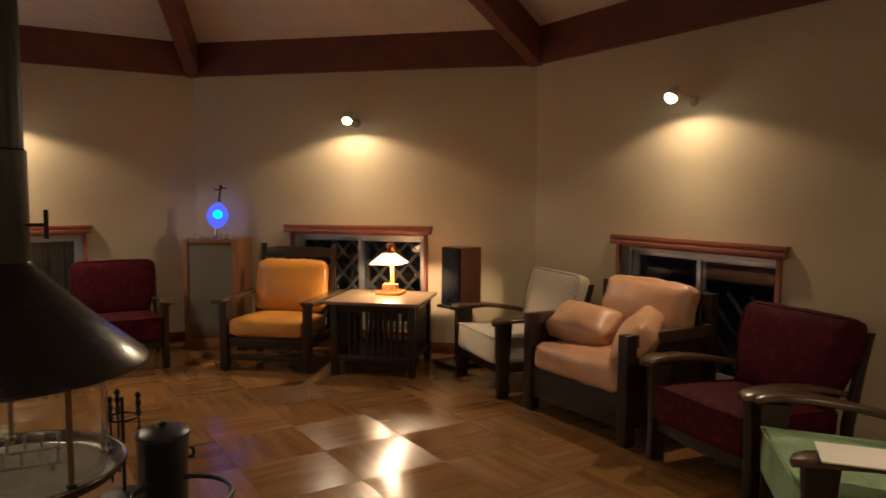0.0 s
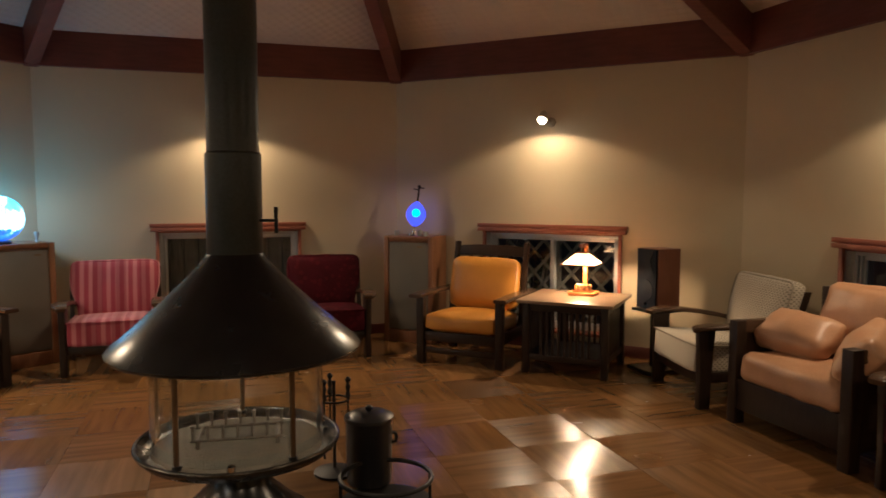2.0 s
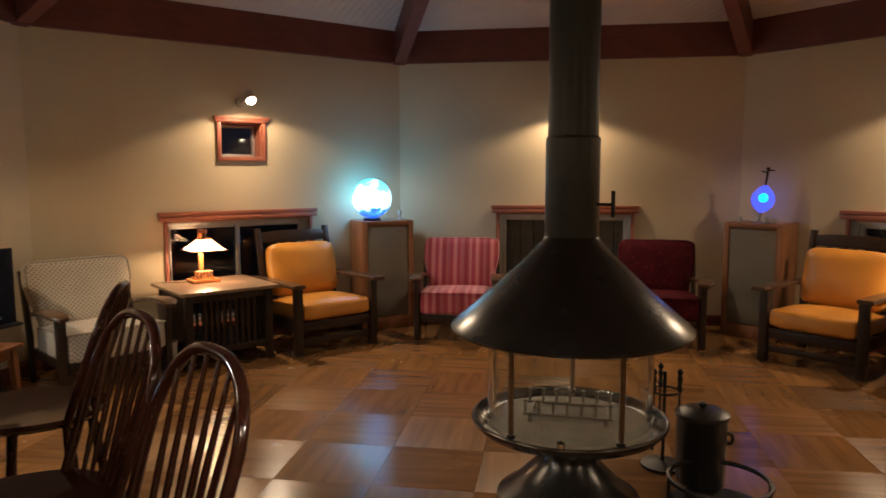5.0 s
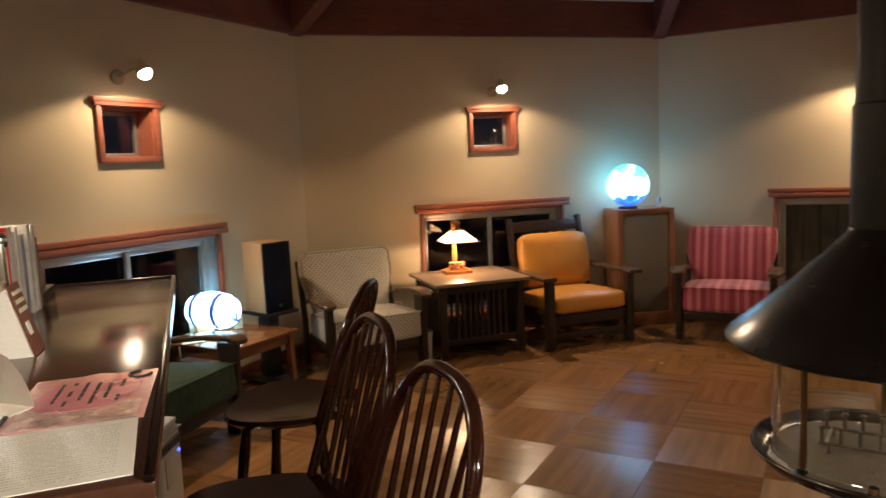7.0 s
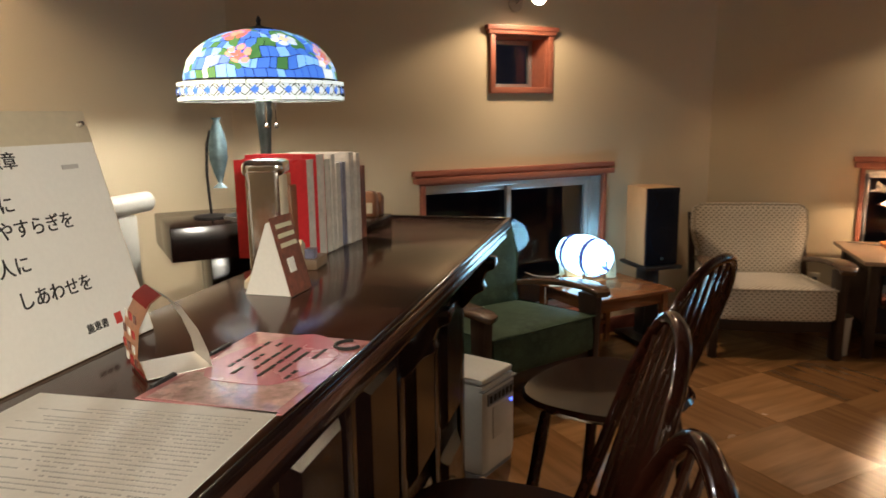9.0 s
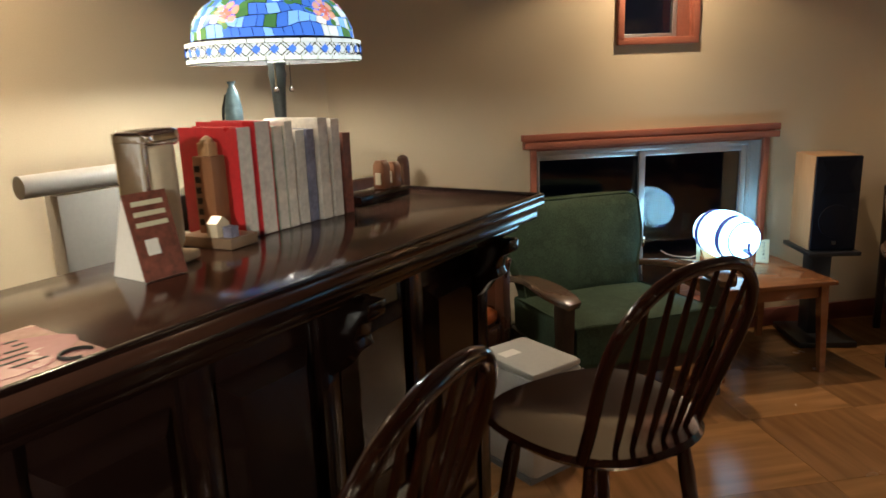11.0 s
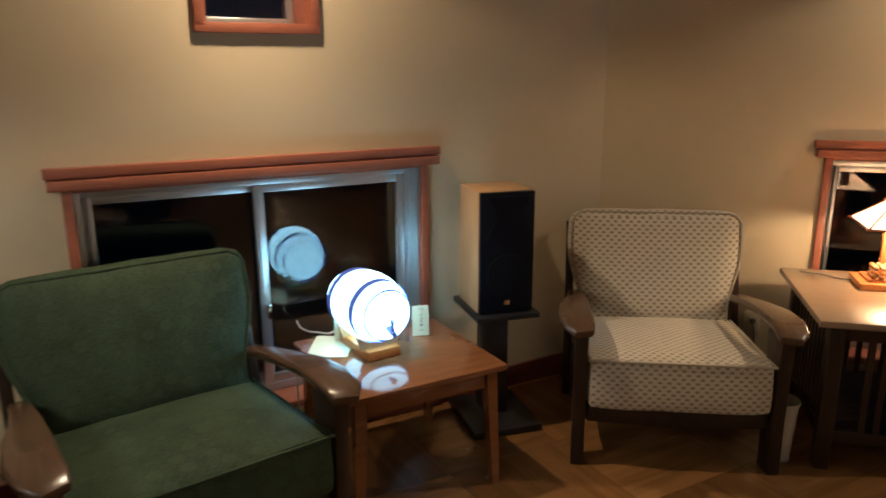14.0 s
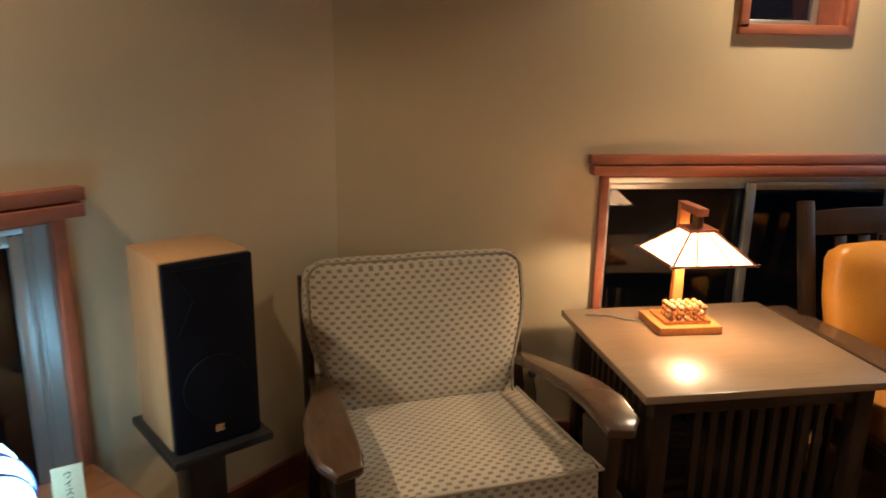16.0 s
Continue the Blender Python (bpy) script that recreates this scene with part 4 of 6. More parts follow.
loose_pillow(sofa_m @ pose(0.30, -0.14, 0.60, -40, 10, -55), 12, "tan leather pillow leaning on the settle arm")


# ---- tables with lamps ----
def lamp_table(m, label):
    t = thing("slatted_lamp_table", m, label, "side table", "square oak lamp tables")
    # top much paler than the frame below
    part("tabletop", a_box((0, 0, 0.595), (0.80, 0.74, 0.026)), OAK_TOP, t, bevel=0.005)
    for sx in (-1, 1):
        for sy in (-1, 1):
            part("leg", a_box((sx * 0.325, sy * 0.305, 0.29), (0.055, 0.055, 0.58)), OAK, t, bevel=0.004)
    for s in (-1, 1):
        part("apron", a_box((0, s * 0.305, 0.55), (0.59, 0.025, 0.06)), OAK, t, bevel=0.003)
        part("lower_rail", a_box((0, s * 0.305, 0.135), (0.59, 0.025, 0.05)), OAK, t, bevel=0.003)
        part("side_apron", a_box((s * 0.325, 0, 0.55), (0.025, 0.55, 0.06)), OAK, t, bevel=0.003)
        part("side_lower_rail", a_box((s * 0.325, 0, 0.135), (0.025, 0.55, 0.05)), OAK, t, bevel=0.003)
        for i in range(9):
            part("slat", a_box((-0.2 + 0.05 * i, s * 0.305, 0.34), (0.022, 0.014, 0.36)), OAK, t)
            part("slat", a_box((s * 0.325, -0.2 + 0.05 * i, 0.34), (0.014, 0.022, 0.36)), OAK, t)
    part("shelf", a_box((0, 0, 0.15), (0.62, 0.58, 0.02)), OAK, t)
    return t


def table_lamp(m, label, watts):
    """Bracket lamp with a four-sided paper shade and a base piled with wooden beads."""
    t = thing("table_lamp", m, label, "table lamp", "paper shade table lamps")
    b = part("base", a_box((0, 0, 0.014), (0.225, 0.19, 0.028)), ORANGE_WOOD, t, bevel=0.003)
    part("base_rim", a_box((0, 0, 0.034), (0.165, 0.135, 0.012)), ORANGE_WOOD, b, bevel=0.002)
    part("column", a_box((0, 0.045, 0.23), (0.036, 0.026, 0.40)), ORANGE_WOOD, t, bevel=0.002)
    part("arm", a_box((0, -0.015, 0.425), (0.034, 0.16, 0.026)), TRIM, t, bevel=0.002)
    part("socket", a_rod((0, -0.06, 0.36), (0, -0.06, 0.415), 0.018), BRASS_ROD, t)
    bm = bmesh.new()
    r0, r1, z0, z1 = 0.14, 0.04, 0.272, 0.362
    o = Vector((0, -0.06, 0))
    lo = [bm.verts.new(o + Vector((sx * r0, sy * r0, z0))) for sx, sy in ((-1, -1), (1, -1), (1, 1), (-1, 1))]
    hi = [bm.verts.new(o + Vector((sx * r1, sy * r1, z1))) for sx, sy in ((-1, -1), (1, -1), (1, 1), (-1, 1))]
    for i in range(4):
        bm.faces.new((lo[i], lo[(i + 1) % 4], hi[(i + 1) % 4], hi[i]))
    bmesh.ops.solidify(bm, geom=bm.faces[:], thickness=0.003)
    shade = part("shade", bm, SHADE_LIT, t, "glowing white paper shade", smooth=False)
    bm = bmesh.new()
    for sx, sy in ((-1, -1), (1, -1), (1, 1), (-1, 1)):
        rod(bm, o + Vector((sx * r0, sy * r0, z0)), o + Vector((sx * r1, sy * r1, z1 + 0.003)), 0.004, n=6)
    for s in (-1, 1):
        rod(bm, o + Vector((-r0 - 0.01, s * r0, z0)), o + Vector((r0 + 0.01, s * r0, z0)), 0.005, n=6)
        rod(bm, o + Vector((s * r0, -r0 - 0.01, z0)), o + Vector((s * r0, r0 + 0.01, z0)), 0.005, n=6)
        rod(bm, o + Vector((s * 0.06, -r0, z0)), o + Vector((s * 0.017, -r1, z1)), 0.003, n=6)
        rod(bm, o + Vector((s * 0.06, r0, z0)), o + Vector((s * 0.017, r1, z1)), 0.003, n=6)
        rod(bm, o + Vector((s * r0, 0, z0)), o + Vector((s * r1, 0, z1)), 0.003, n=6)
    part("shade_frame", bm, TRIM, shade)
    part("cap", a_box((0, -0.06, z1 + 0.004), (0.10, 0.10, 0.010)), TRIM, t)
    rnd = random.Random(5)
    for i in range(4):
        for j in range(5):
            for kz in range(3):
                bm = bmesh.new()
                bmesh.ops.create_icosphere(bm, subdivisions=2, radius=0.0105)
                ob = part("bead", bm, (LIGHT_WOOD, ORANGE_WOOD, WALNUT)[rnd.randrange(3)], t)
                ob.location = (-0.056 + j * 0.028 + rnd.uniform(-0.004, 0.004), -0.06 + i * 0.024, 0.05 + kz * 0.018)
    part("cord", tube([(-0.09, 0.03, 0.006), (-0.16, 0.06, 0.004), (-0.22, 0.11, 0.004), (-0.30, 0.13, 0.004)], 0.003, 6), GREY_PLASTIC, t)
    p = m @ Vector((0, -0.06, 0.30))
    point_lamp("table_lamp_light", p, watts, (1.0, 0.66, 0.36), 0.03)
    return t


lamp_table(face(-5.87, 1.905, 2), "dark oak slatted side table with a pale top")
table_lamp(face(-6.02, 1.86, 0, 0.609), "wooden bracket lamp with lit paper shade on the side table", 11)
lamp_table(face(-1.83, 5.78, -88), "dark oak slatted side table with a brightly lit top")
table_lamp(face(-1.80, 5.92, -90, 0.609), "wooden bracket lamp with lit paper shade beside the slatted chair", 28)


# ---- speakers ----
def floor_speaker(m, label):
    t = thing("floor_speaker", m, label, "loudspeaker", "tall vintage loudspeakers")
    W, D, H = 0.52, 0.36, 1.05
    part("body", a_box((0, 0.012, H / 2), (W, D - 0.024, H)), WALNUT, t, bevel=0.004)
    part("grille", a_box((0, -D / 2 + 0.006, 0.56), (W - 0.10, 0.012, 0.86)), GREY_CLOTH, t, "grey woven grille cloth", bevel=0.003)
    for s in (-1, 1):
        part("front_edge", a_box((s * (W / 2 - 0.024), -D / 2 + 0.002, H / 2), (0.046, 0.022, H - 0.004)), WALNUT, t, bevel=0.003)
    part("front_top", a_box((0, -D / 2 + 0.003, H - 0.022), (W - 0.10, 0.02, 0.04)), WALNUT, t, bevel=0.003)
    part("front_foot", a_box((0, -D / 2 + 0.003, 0.06), (W - 0.10, 0.02, 0.116)), WALNUT, t, bevel=0.003)
    part("nameplate", a_box((0.12, -D / 2 - 0.002, 0.95), (0.05, 0.004, 0.012)), BRASS_ROD, t)
    return t


floor_speaker(face(-6.085, 3.64, -10), "tall walnut loudspeaker with grey grille carrying a glowing globe")
floor_speaker(face(-3.60, 6.17, -84), "tall walnut loudspeaker with grey grille carrying a blue lamp")


def shelf_speaker(m, side, label):
    t = thing("stand_speaker", m, label, "loudspeaker", "bookshelf loudspeakers on stands")
    W, D, H, z0 = 0.235, 0.25, 0.50, 0.525
    part("body", a_box((0, 0.01, z0 + H / 2), (W, D - 0.02, H)), side, t, bevel=0.004)
    g = part("grille", prism([(-W / 2 + 0.003, z0 + 0.003), (W / 2 - 0.003, z0 + 0.003), (W / 2 - 0.003, z0 + H - 0.003), (-W / 2 + 0.003, z0 + H - 0.003)], 0.02), BLACK_CLOTH, t, "black grille", bevel=0.004)
    g.location = (0, -D / 2 + 0.008, 0)
    cone = part("woofer", lathe([(0.088, 0.0), (0.086, 0.006), (0.03, 0.010), (0.004, 0.012)], 28), BLACK_CLOTH, t)
    cone.matrix_basis = pose(0, -D / 2 + 0.0, z0 + 0.16, 90, 0, 0)
    horn = part("horn", prism([(-0.09, z0 + 0.31), (0.09, z0 + 0.31), (0.045, z0 + 0.40), (0.09, z0 + 0.48), (-0.09, z0 + 0.48), (-0.045, z0 + 0.40)], 0.006), BLACK_CLOTH, t)
    horn.location = (0, -D / 2 - 0.003, 0)
    part("badge", a_box((0, -D / 2 - 0.004, z0 + 0.045), (0.024, 0.004, 0.02)), CHROME, t)
    part("stand_top", a_box((0, 0, z0 - 0.012), (0.27, 0.32, 0.022)), BLACK_PAINT, t, bevel=0.003)
    part("stand_column", a_box((0, 0.03, 0.27), (0.10, 0.12, 0.48)), BLACK_PAINT, t, bevel=0.004)
    part("stand_base", a_box((0, 0, 0.016), (0.30, 0.36, 0.03)), BLACK_PAINT, t, bevel=0.004)
    return t


shelf_speaker(face(-5.61, 0.30, 33), LIGHT_WOOD, "beech bookshelf loudspeaker with black grille on a black stand")
shelf_speaker(face(-1.20, 6.03, 232), REDWOOD, "reddish bookshelf loudspeaker with black grille on a black stand")


# ---- glowing ornaments on the tall speakers ----
def globe_lamp(x, y, z):
    t = thing("globe_lamp", pose(x, y, z), "glowing painted blue glass globe on a small wooden foot", "globe lamp")
    part("foot", lathe([(0.085, 0), (0.085, 0.018), (0.07, 0.025)], 32), BLACK_PAINT, t)
    bm = bmesh.new()
    bmesh.ops.create_uvsphere(bm, u_segments=40, v_segments=24, radius=0.188)
    g = part("globe", bm, GLOBE_LIT, t)
    g.location = (0, 0, 0.212)
    g.visible_shadow = False
    point_lamp("globe_light", (x, y, z + 0.212), 3.2, (0.08, 0.42, 1.0), 0.05)
    for i, (a, h) in enumerate(((0.0, 0.10), (0.14, 0.13), (0.26, 0.08))):
        mast = part("painted_mast", a_box((0, 0, h / 2), (0.006, 0.004, h)), BARREL_BAND, g)
        mast.matrix_basis = pose(0.197 * math.cos(a - 0.55), 0.197 * math.sin(a - 0.55), 0.01, 0, 0, math.degrees(a - 0.55) + 90)
    return t


globe_lamp(-6.06, 3.52, 1.05)
cup = tagged(part("glass_ornament", lathe([(0.018, 0), (0.02, 0.005), (0.008, 0.03), (0.02, 0.07), (0.018, 0.09)], 16), WHITE_PLASTIC), "small clear ornament on the loudspeaker", "ornament")
cup.location = (-6.0, 3.80, 1.05)


def violin_lamp(m):
    t = thing("violin_lamp", m, "glowing blue acrylic violin lamp on a stand", "ornament lamp")
    part("stand", lathe([(0.07, 0), (0.07, 0.01), (0.012, 0.02), (0.01, 0.12)], 24), CHROME, t)
    outline = []
    for i in range(48):
        a = 2 * math.pi * i / 48
        w = 0.088 + 0.018 * math.cos(2 * a) - 0.008 * math.sin(a)
        outline.append((w * math.cos(a) * 0.92, 0.215 + 0.125 * math.sin(a)))
    body = part("body", prism(outline, 0.05), VIOLIN_LIT, t, "glowing blue violin body", bevel=0.006)
    part("core", lathe([(0.005, 0), (0.04, 0.006), (0.03, 0.012)], 24), VIOLIN_CORE, body).matrix_basis = pose(0, -0.02, 0.225, 90, 0, 0)
    part("neck", a_box((0, 0, 0.40), (0.018, 0.02, 0.16)), OAK, t, bevel=0.003)
    part("scroll", a_rod((0, -0.02, 0.488), (0, 0.02, 0.488), 0.017), OAK, t)
    for s, z in ((-1, 0.455), (1, 0.475)):
        part("peg", a_rod((0, 0, z), (s * 0.055, 0, z + 0.005), 0.006), OAK, t)
    return t


violin_lamp(face(-3.62, 6.16, -60, 1.05) @ pose(0, 0, 0, 0, 7, 0))
for dx, hh in ((0.12, 0.06), (0.19, 0.045), (-0.14, 0.05)):
    o = tagged(part("small_glass", lathe([(0.02, 0), (0.024, 0.004), (0.026, hh), (0.023, hh), (0.02, 0.008)], 18), WHITE_PLASTIC), "small pale glass ornament on the loudspeaker", "ornament")
    o.location = (-3.62 + dx, 6.07, 1.051)


# ---- barrel lamp and its table ----
def cherry_table(m):
    t = thing("cherry_side_table", m, "polished reddish wood side table beside the green armchair", "side table")
    part("tabletop", a_box((0, 0, 0.462), (0.60, 0.59, 0.022)), CHERRY, t, bevel=0.005)
    for sx in (-1, 1):
        for sy in (-1, 1):
            leg = part("leg", a_rod((sx * 0.25, sy * 0.245, 0.45), (sx * 0.268, sy * 0.262, 0.0), 0.03, 0.02, 4), CHERRY, t)
        part("side_apron", a_box((sx * 0.255, 0, 0.418), (0.02, 0.44, 0.066)), CHERRY, t, bevel=0.002)
    for sy in (-1, 1):
        part("apron", a_box((0, sy * 0.25, 0.418), (0.45, 0.02, 0.066)), CHERRY, t, bevel=0.002)
    part("stretcher", a_box((0, 0.255, 0.14), (0.50, 0.02, 0.03)), CHERRY, t)
    return t


cherry_m = face(-5.105, 0.035, 45)
cherry_table(cherry_m)


def barrel_lamp(m):
    t = thing("barrel_lamp", m, "glowing white glass barrel lamp with blue hoops on a wooden cradle", "table lamp")
    L = 0.30
    prof = []
    for i in range(17):
        u = i / 16
        prof.append((0.094 + 0.03 * math.sin(math.pi * u), -L / 2 + L * u))
    prof = [(0.05, -L / 2 - 0.006), (0.086, -L / 2 - 0.004)] + prof + [(0.086, L / 2 + 0.004), (0.05, L / 2 + 0.006)]
    lay = pose(0, 0, 0.172, 0, 90, 0)
    body = part("barrel", lathe(prof, 40), BARREL_LIT, t, "glowing white barrel")
    body.matrix_basis = lay
    for z in (-0.085, 0.085):
        r = 0.094 + 0.03 * math.sin(math.pi * (z + L / 2) / L)
        part("hoop", lathe([(r, z - 0.02), (r + 0.003, z - 0.019), (r + 0.003, z + 0.019), (r, z + 0.02)], 40, False), BARREL_BAND, body, "blue hoop")
    for z in (-L / 2, L / 2):
        part("end_hoop", tube([(0.091 * math.cos(a), 0.091 * math.sin(a), z) for a in [2 * math.pi * i / 40 for i in range(40)]], 0.004, 6, True), BARREL_BAND, body)
    part("tap", a_rod((L / 2 + 0.004, 0, 0.125), (L / 2 + 0.05, 0, 0.115), 0.011), BARREL_BAND, t)
    part("tap_handle", a_rod((L / 2 + 0.04, 0, 0.11), (L / 2 + 0.035, 0.0, 0.165), 0.007), BARREL_BAND, t)
    part("cradle", a_box((0, 0, 0.018), (0.25, 0.13, 0.036)), ORANGE_WOOD, t, "pale wooden cradle", bevel=0.003)
    for x in (-0.08, 0.08):
        part("cradle_rest", prism([(-0.07, 0.03), (0.07, 0.03), (0.09, 0.085), (0.05, 0.06), (0, 0.048), (-0.05, 0.06), (-0.09, 0.085)], 0.02), LIGHT_WOOD, t).matrix_basis = pose(x, 0, 0, 0, 0, 90)
    part("cord", tube([(-0.13, -0.02, 0.05), (-0.19, -0.08, 0.012), (-0.27, -0.13, 0.006), (-0.33, -0.14, 0.005), (-0.42, -0.12, 0.004)], 0.004, 6), WHITE_PLASTIC, t)
    return t


barrel_m = cherry_m @ pose(-0.07, 0.09, 0.474, 0, 0, -86)
barrel_lamp(barrel_m)


def name_card(m, label):
    t = thing("name_card", m, label, "card", "cards beside the barrel lamp")
    part("card", a_box((0, 0, 0.06), (0.065, 0.003, 0.12), pose(0, 0, 0, -8, 0, 0)), NOTE, t)
    return t


card = name_card(cherry_m @ pose(0.157, 0.105, 0.475, 0, 0, -20), "cream card with brush writing leaning by the barrel lamp")
words("ウ\nイ\nス\nキ\nー", 0.02, card, pose(0, -0.006, 0.1, 82, 0, 0), INK)
name_card(cherry_m @ pose(-0.13, 0.20, 0.475, 0, 0, -20), "blank cream card standing before the barrel lamp")
leaflet = tagged(part("leaflet", a_box((0, 0, 0), (0.21, 0.15, 0.002)), NOTE), "pale leaflet lying on the polished table", "leaflet")
leaflet.matrix_world = cherry_m @ pose(-0.19, 0.17, 0.475, 0, 0, 60)

# ---- bar counter ----
bar_m = pose(-3.225, -0.135, 0, 0, 0, 3.2)
BAR_L, BAR_D, BAR_H = 1.96, 0.50, 1.134


def bar_counter():
    t = thing("bar_counter", bar_m, "dark varnished wooden bar counter with raised panels", "bar counter")
    L, D, H = BAR_L, BAR_D, BAR_H
    bm = bmesh.new()
    box(bm, (L / 2, -D / 2, H - 0.014), (L, D, 0.028))
    top = part("countertop", bm, BAR_TOP, t, "glossy dark countertop", bevel=0.006)
    part("front_lip", a_box((L / 2, -0.008, H + 0.002), (L, 0.014, 0.012)), BAR_WOOD, top, bevel=0.003)
    part("end_lip", a_box((0.008, -D / 2, H + 0.002), (0.014, D - 0.03, 0.012)), BAR_WOOD, top, bevel=0.003)
    part("edge_moulding", a_box((L / 2, -D / 2, H - 0.048), (L - 0.03, D - 0.03, 0.04)), BAR_WOOD, t, bevel=0.01)
    part("lower_moulding", a_box((L / 2, -D / 2 - 0.01, H - 0.085), (L - 0.10, D - 0.10, 0.034)), BAR_WOOD, t, bevel=0.01)
    x0, x1, yf, yb = 0.12, L - 0.10, -0.17, -D + 0.02
    part("carcass", a_box(((x0 + x1) / 2, (yf + yb) / 2, 0.52), (x1 - x0, yf - yb, 1.02)), BAR_WOOD, t, bevel=0.004)
    part("plinth", a_box(((x0 + x1) / 2, (yf + yb) / 2, 0.06), (x1 - x0 + 0.03, yf - yb + 0.03, 0.12)), BAR_WOOD, t, bevel=0.006)
    n = 5
    w = (x1 - x0) / n
    for i in range(n):
        cx = x0 + w * (i + 0.5)
        for z0, z1 in ((0.50, 0.94), (0.17, 0.42)):
            panel = bmesh.new()
            a = [(-w / 2 + 0.05, z0), (w / 2 - 0.05, z0), (w / 2 - 0.05, z1), (-w / 2 + 0.05, z1)]
            b = [(-w / 2 + 0.085, z0 + 0.035), (w / 2 - 0.085, z0 + 0.035), (w / 2 - 0.085, z1 - 0.035), (-w / 2 + 0.085, z1 - 0.035)]
            va = [panel.verts.new((cx + x, yf + 0.004, z)) for x, z in a]
            vb = [panel.verts.new((cx + x, yf + 0.030, z)) for x, z in b]
            for q in range(4):
                panel.faces.new((va[q], va[(q + 1) % 4], vb[(q + 1) % 4], vb[q]))
            panel.faces.new(vb)
            bmesh.ops.recalc_face_normals(panel, faces=panel.faces[:])
            part("raised_panel", panel, BAR_WOOD, t, smooth=False)
    for i in range(n + 1):
        cx = x0 + w * i
        part("stile", a_box((cx, yf + 0.010, 0.57), (0.06, 0.016, 0.86)), BAR_WOOD, t, bevel=0.003)
    for cx in (x0 + 0.03, x0 + w * 2.5 - 0.2, x1 - 0.03):
        out = [(0.0, 0.0), (0.13, 0.0), (0.13, -0.035), (0.10, -0.05), (0.085, -0.085), (0.095, -0.11), (0.06, -0.13), (0.03, -0.17), (0.0, -0.19)]
        part("corbel", prism(out, 0.06), BAR_WOOD, t, bevel=0.006).matrix_basis = pose(cx, yf + 0.012, 1.03, 0, 0, 90)
    part("end_panel", a_box((x0 - 0.006, (yf + yb) / 2, 0.66), (0.014, 0.2, 0.5)), BAR_WOOD, t, bevel=0.004)
    part("foot_rail", a_rod((x0, yf + 0.09, 0.2), (x1, yf + 0.09, 0.2), 0.018), BRASS_ROD, t)
    return t


bar_counter()
TOP = BAR_H + 0.0006


def bars(parent, rows, width, x0, y_step, y0, rnd, height=0.005, z=0.0016, material=None):
    """Unreadable lines of writing as plain bars on a flat sheet."""
    for i in range(rows):
        x = x0
        while x < x0 + width - 0.02:
            w = min(rnd.uniform(0.015, 0.06), x0 + width - x)
            if rnd.random() < 0.8:
                part("text_line", a_box((x + w / 2, y0 - i * y_step, z), (w - 0.006, height, 0.0004)), material or INK, parent, smooth=False)
            x += w


sheet = tagged(part("price_sheet", a_box((0, 0, 0.0008), (0.345, 0.245, 0.0014)), PAPER), "white printed sheet of close text lying on the counter", "paper sheet")
sheet.matrix_world = pose(-1.400, -0.238, TOP, 0, 0, -85)
GREY_INK = mat("grey_ink", (0.42, 0.40, 0.37), 0.8, var=0.2)


def printed_lines(parent, rows, width, x0, y_step, y0, rnd, height, material, ragged=0.3):
    """Close rows of tiny marks on a sheet, too small to read, as one inked layer."""
    bm = bmesh.new()
    for i in range(rows):
        x, stop = x0, x0 + width * (1 - ragged * rnd.random() ** 2)
        while x < stop:
            w = rnd.uniform(0.003, 0.006)
            if rnd.random() < 0.9:
                box(bm, (x + w / 2, y0 - i * y_step, 0.0016), (w * 0.72, height * rnd.uniform(0.7, 1.1), 0.0003))
            x += w
    part("printed_text", bm, material, parent, "close lines of small print", smooth=False)


printed_lines(sheet, 22, 0.29, -0.15, 0.0094, 0.102, random.Random(3), 0.0028, GREY_INK, 0.55)
menu = tagged(part("laminated_menu", a_box((0, 0, 0.0008), (0.30, 0.215, 0.0014)), PINK_PRINT), "glossy laminated pink and red menu sheet on the counter", "menu")
menu.matrix_world = pose(-1.678, -0.178, TOP, 0, 0, -179)
part("photo_panel", a_box((-0.095, 0.0, 0.0019), (0.10, 0.19, 0.0004)), SALMON_PRINT, menu, "mottled pale photo print", smooth=False)
outline = [(0.115 * math.cos(a) * (1 + 0.12 * math.cos(3 * a)), 0.085 * math.sin(a) * (1 + 0.1 * math.sin(2 * a))) for a in [2 * math.pi * i / 24 for i in range(24)]]
part("pink_panel", prism(outline, 0.0004, pose(0.03, 0.0, 0.0024, 90, 0, 0)), ROSE_PRINT, menu, "rose pink price panel", smooth=False)
bars(menu, 6, 0.15, -0.045, 0.021, 0.052, random.Random(8), 0.006, z=0.0030)
arc = [(0.118 + 0.022 * math.cos(a), -0.078 + 0.02 * math.sin(a), 0.0026) for a in [0.35 * i for i in range(14)]]
part("black_flourish", tube(arc, 0.0035, 6), INK, menu)
for x in (-0.09, 0.05):
    part("black_clip", a_box((x, 0.109, 0.003), (0.05, 0.006, 0.006)), INK, menu)
for sheet_print in (PINK_PRINT, SALMON_PRINT, ROSE_PRINT):
    coat = principled(sheet_print)
    coat.inputs["Coat Weight"].default_value, coat.inputs["Coat Roughness"].default_value = 1.0, 0.06


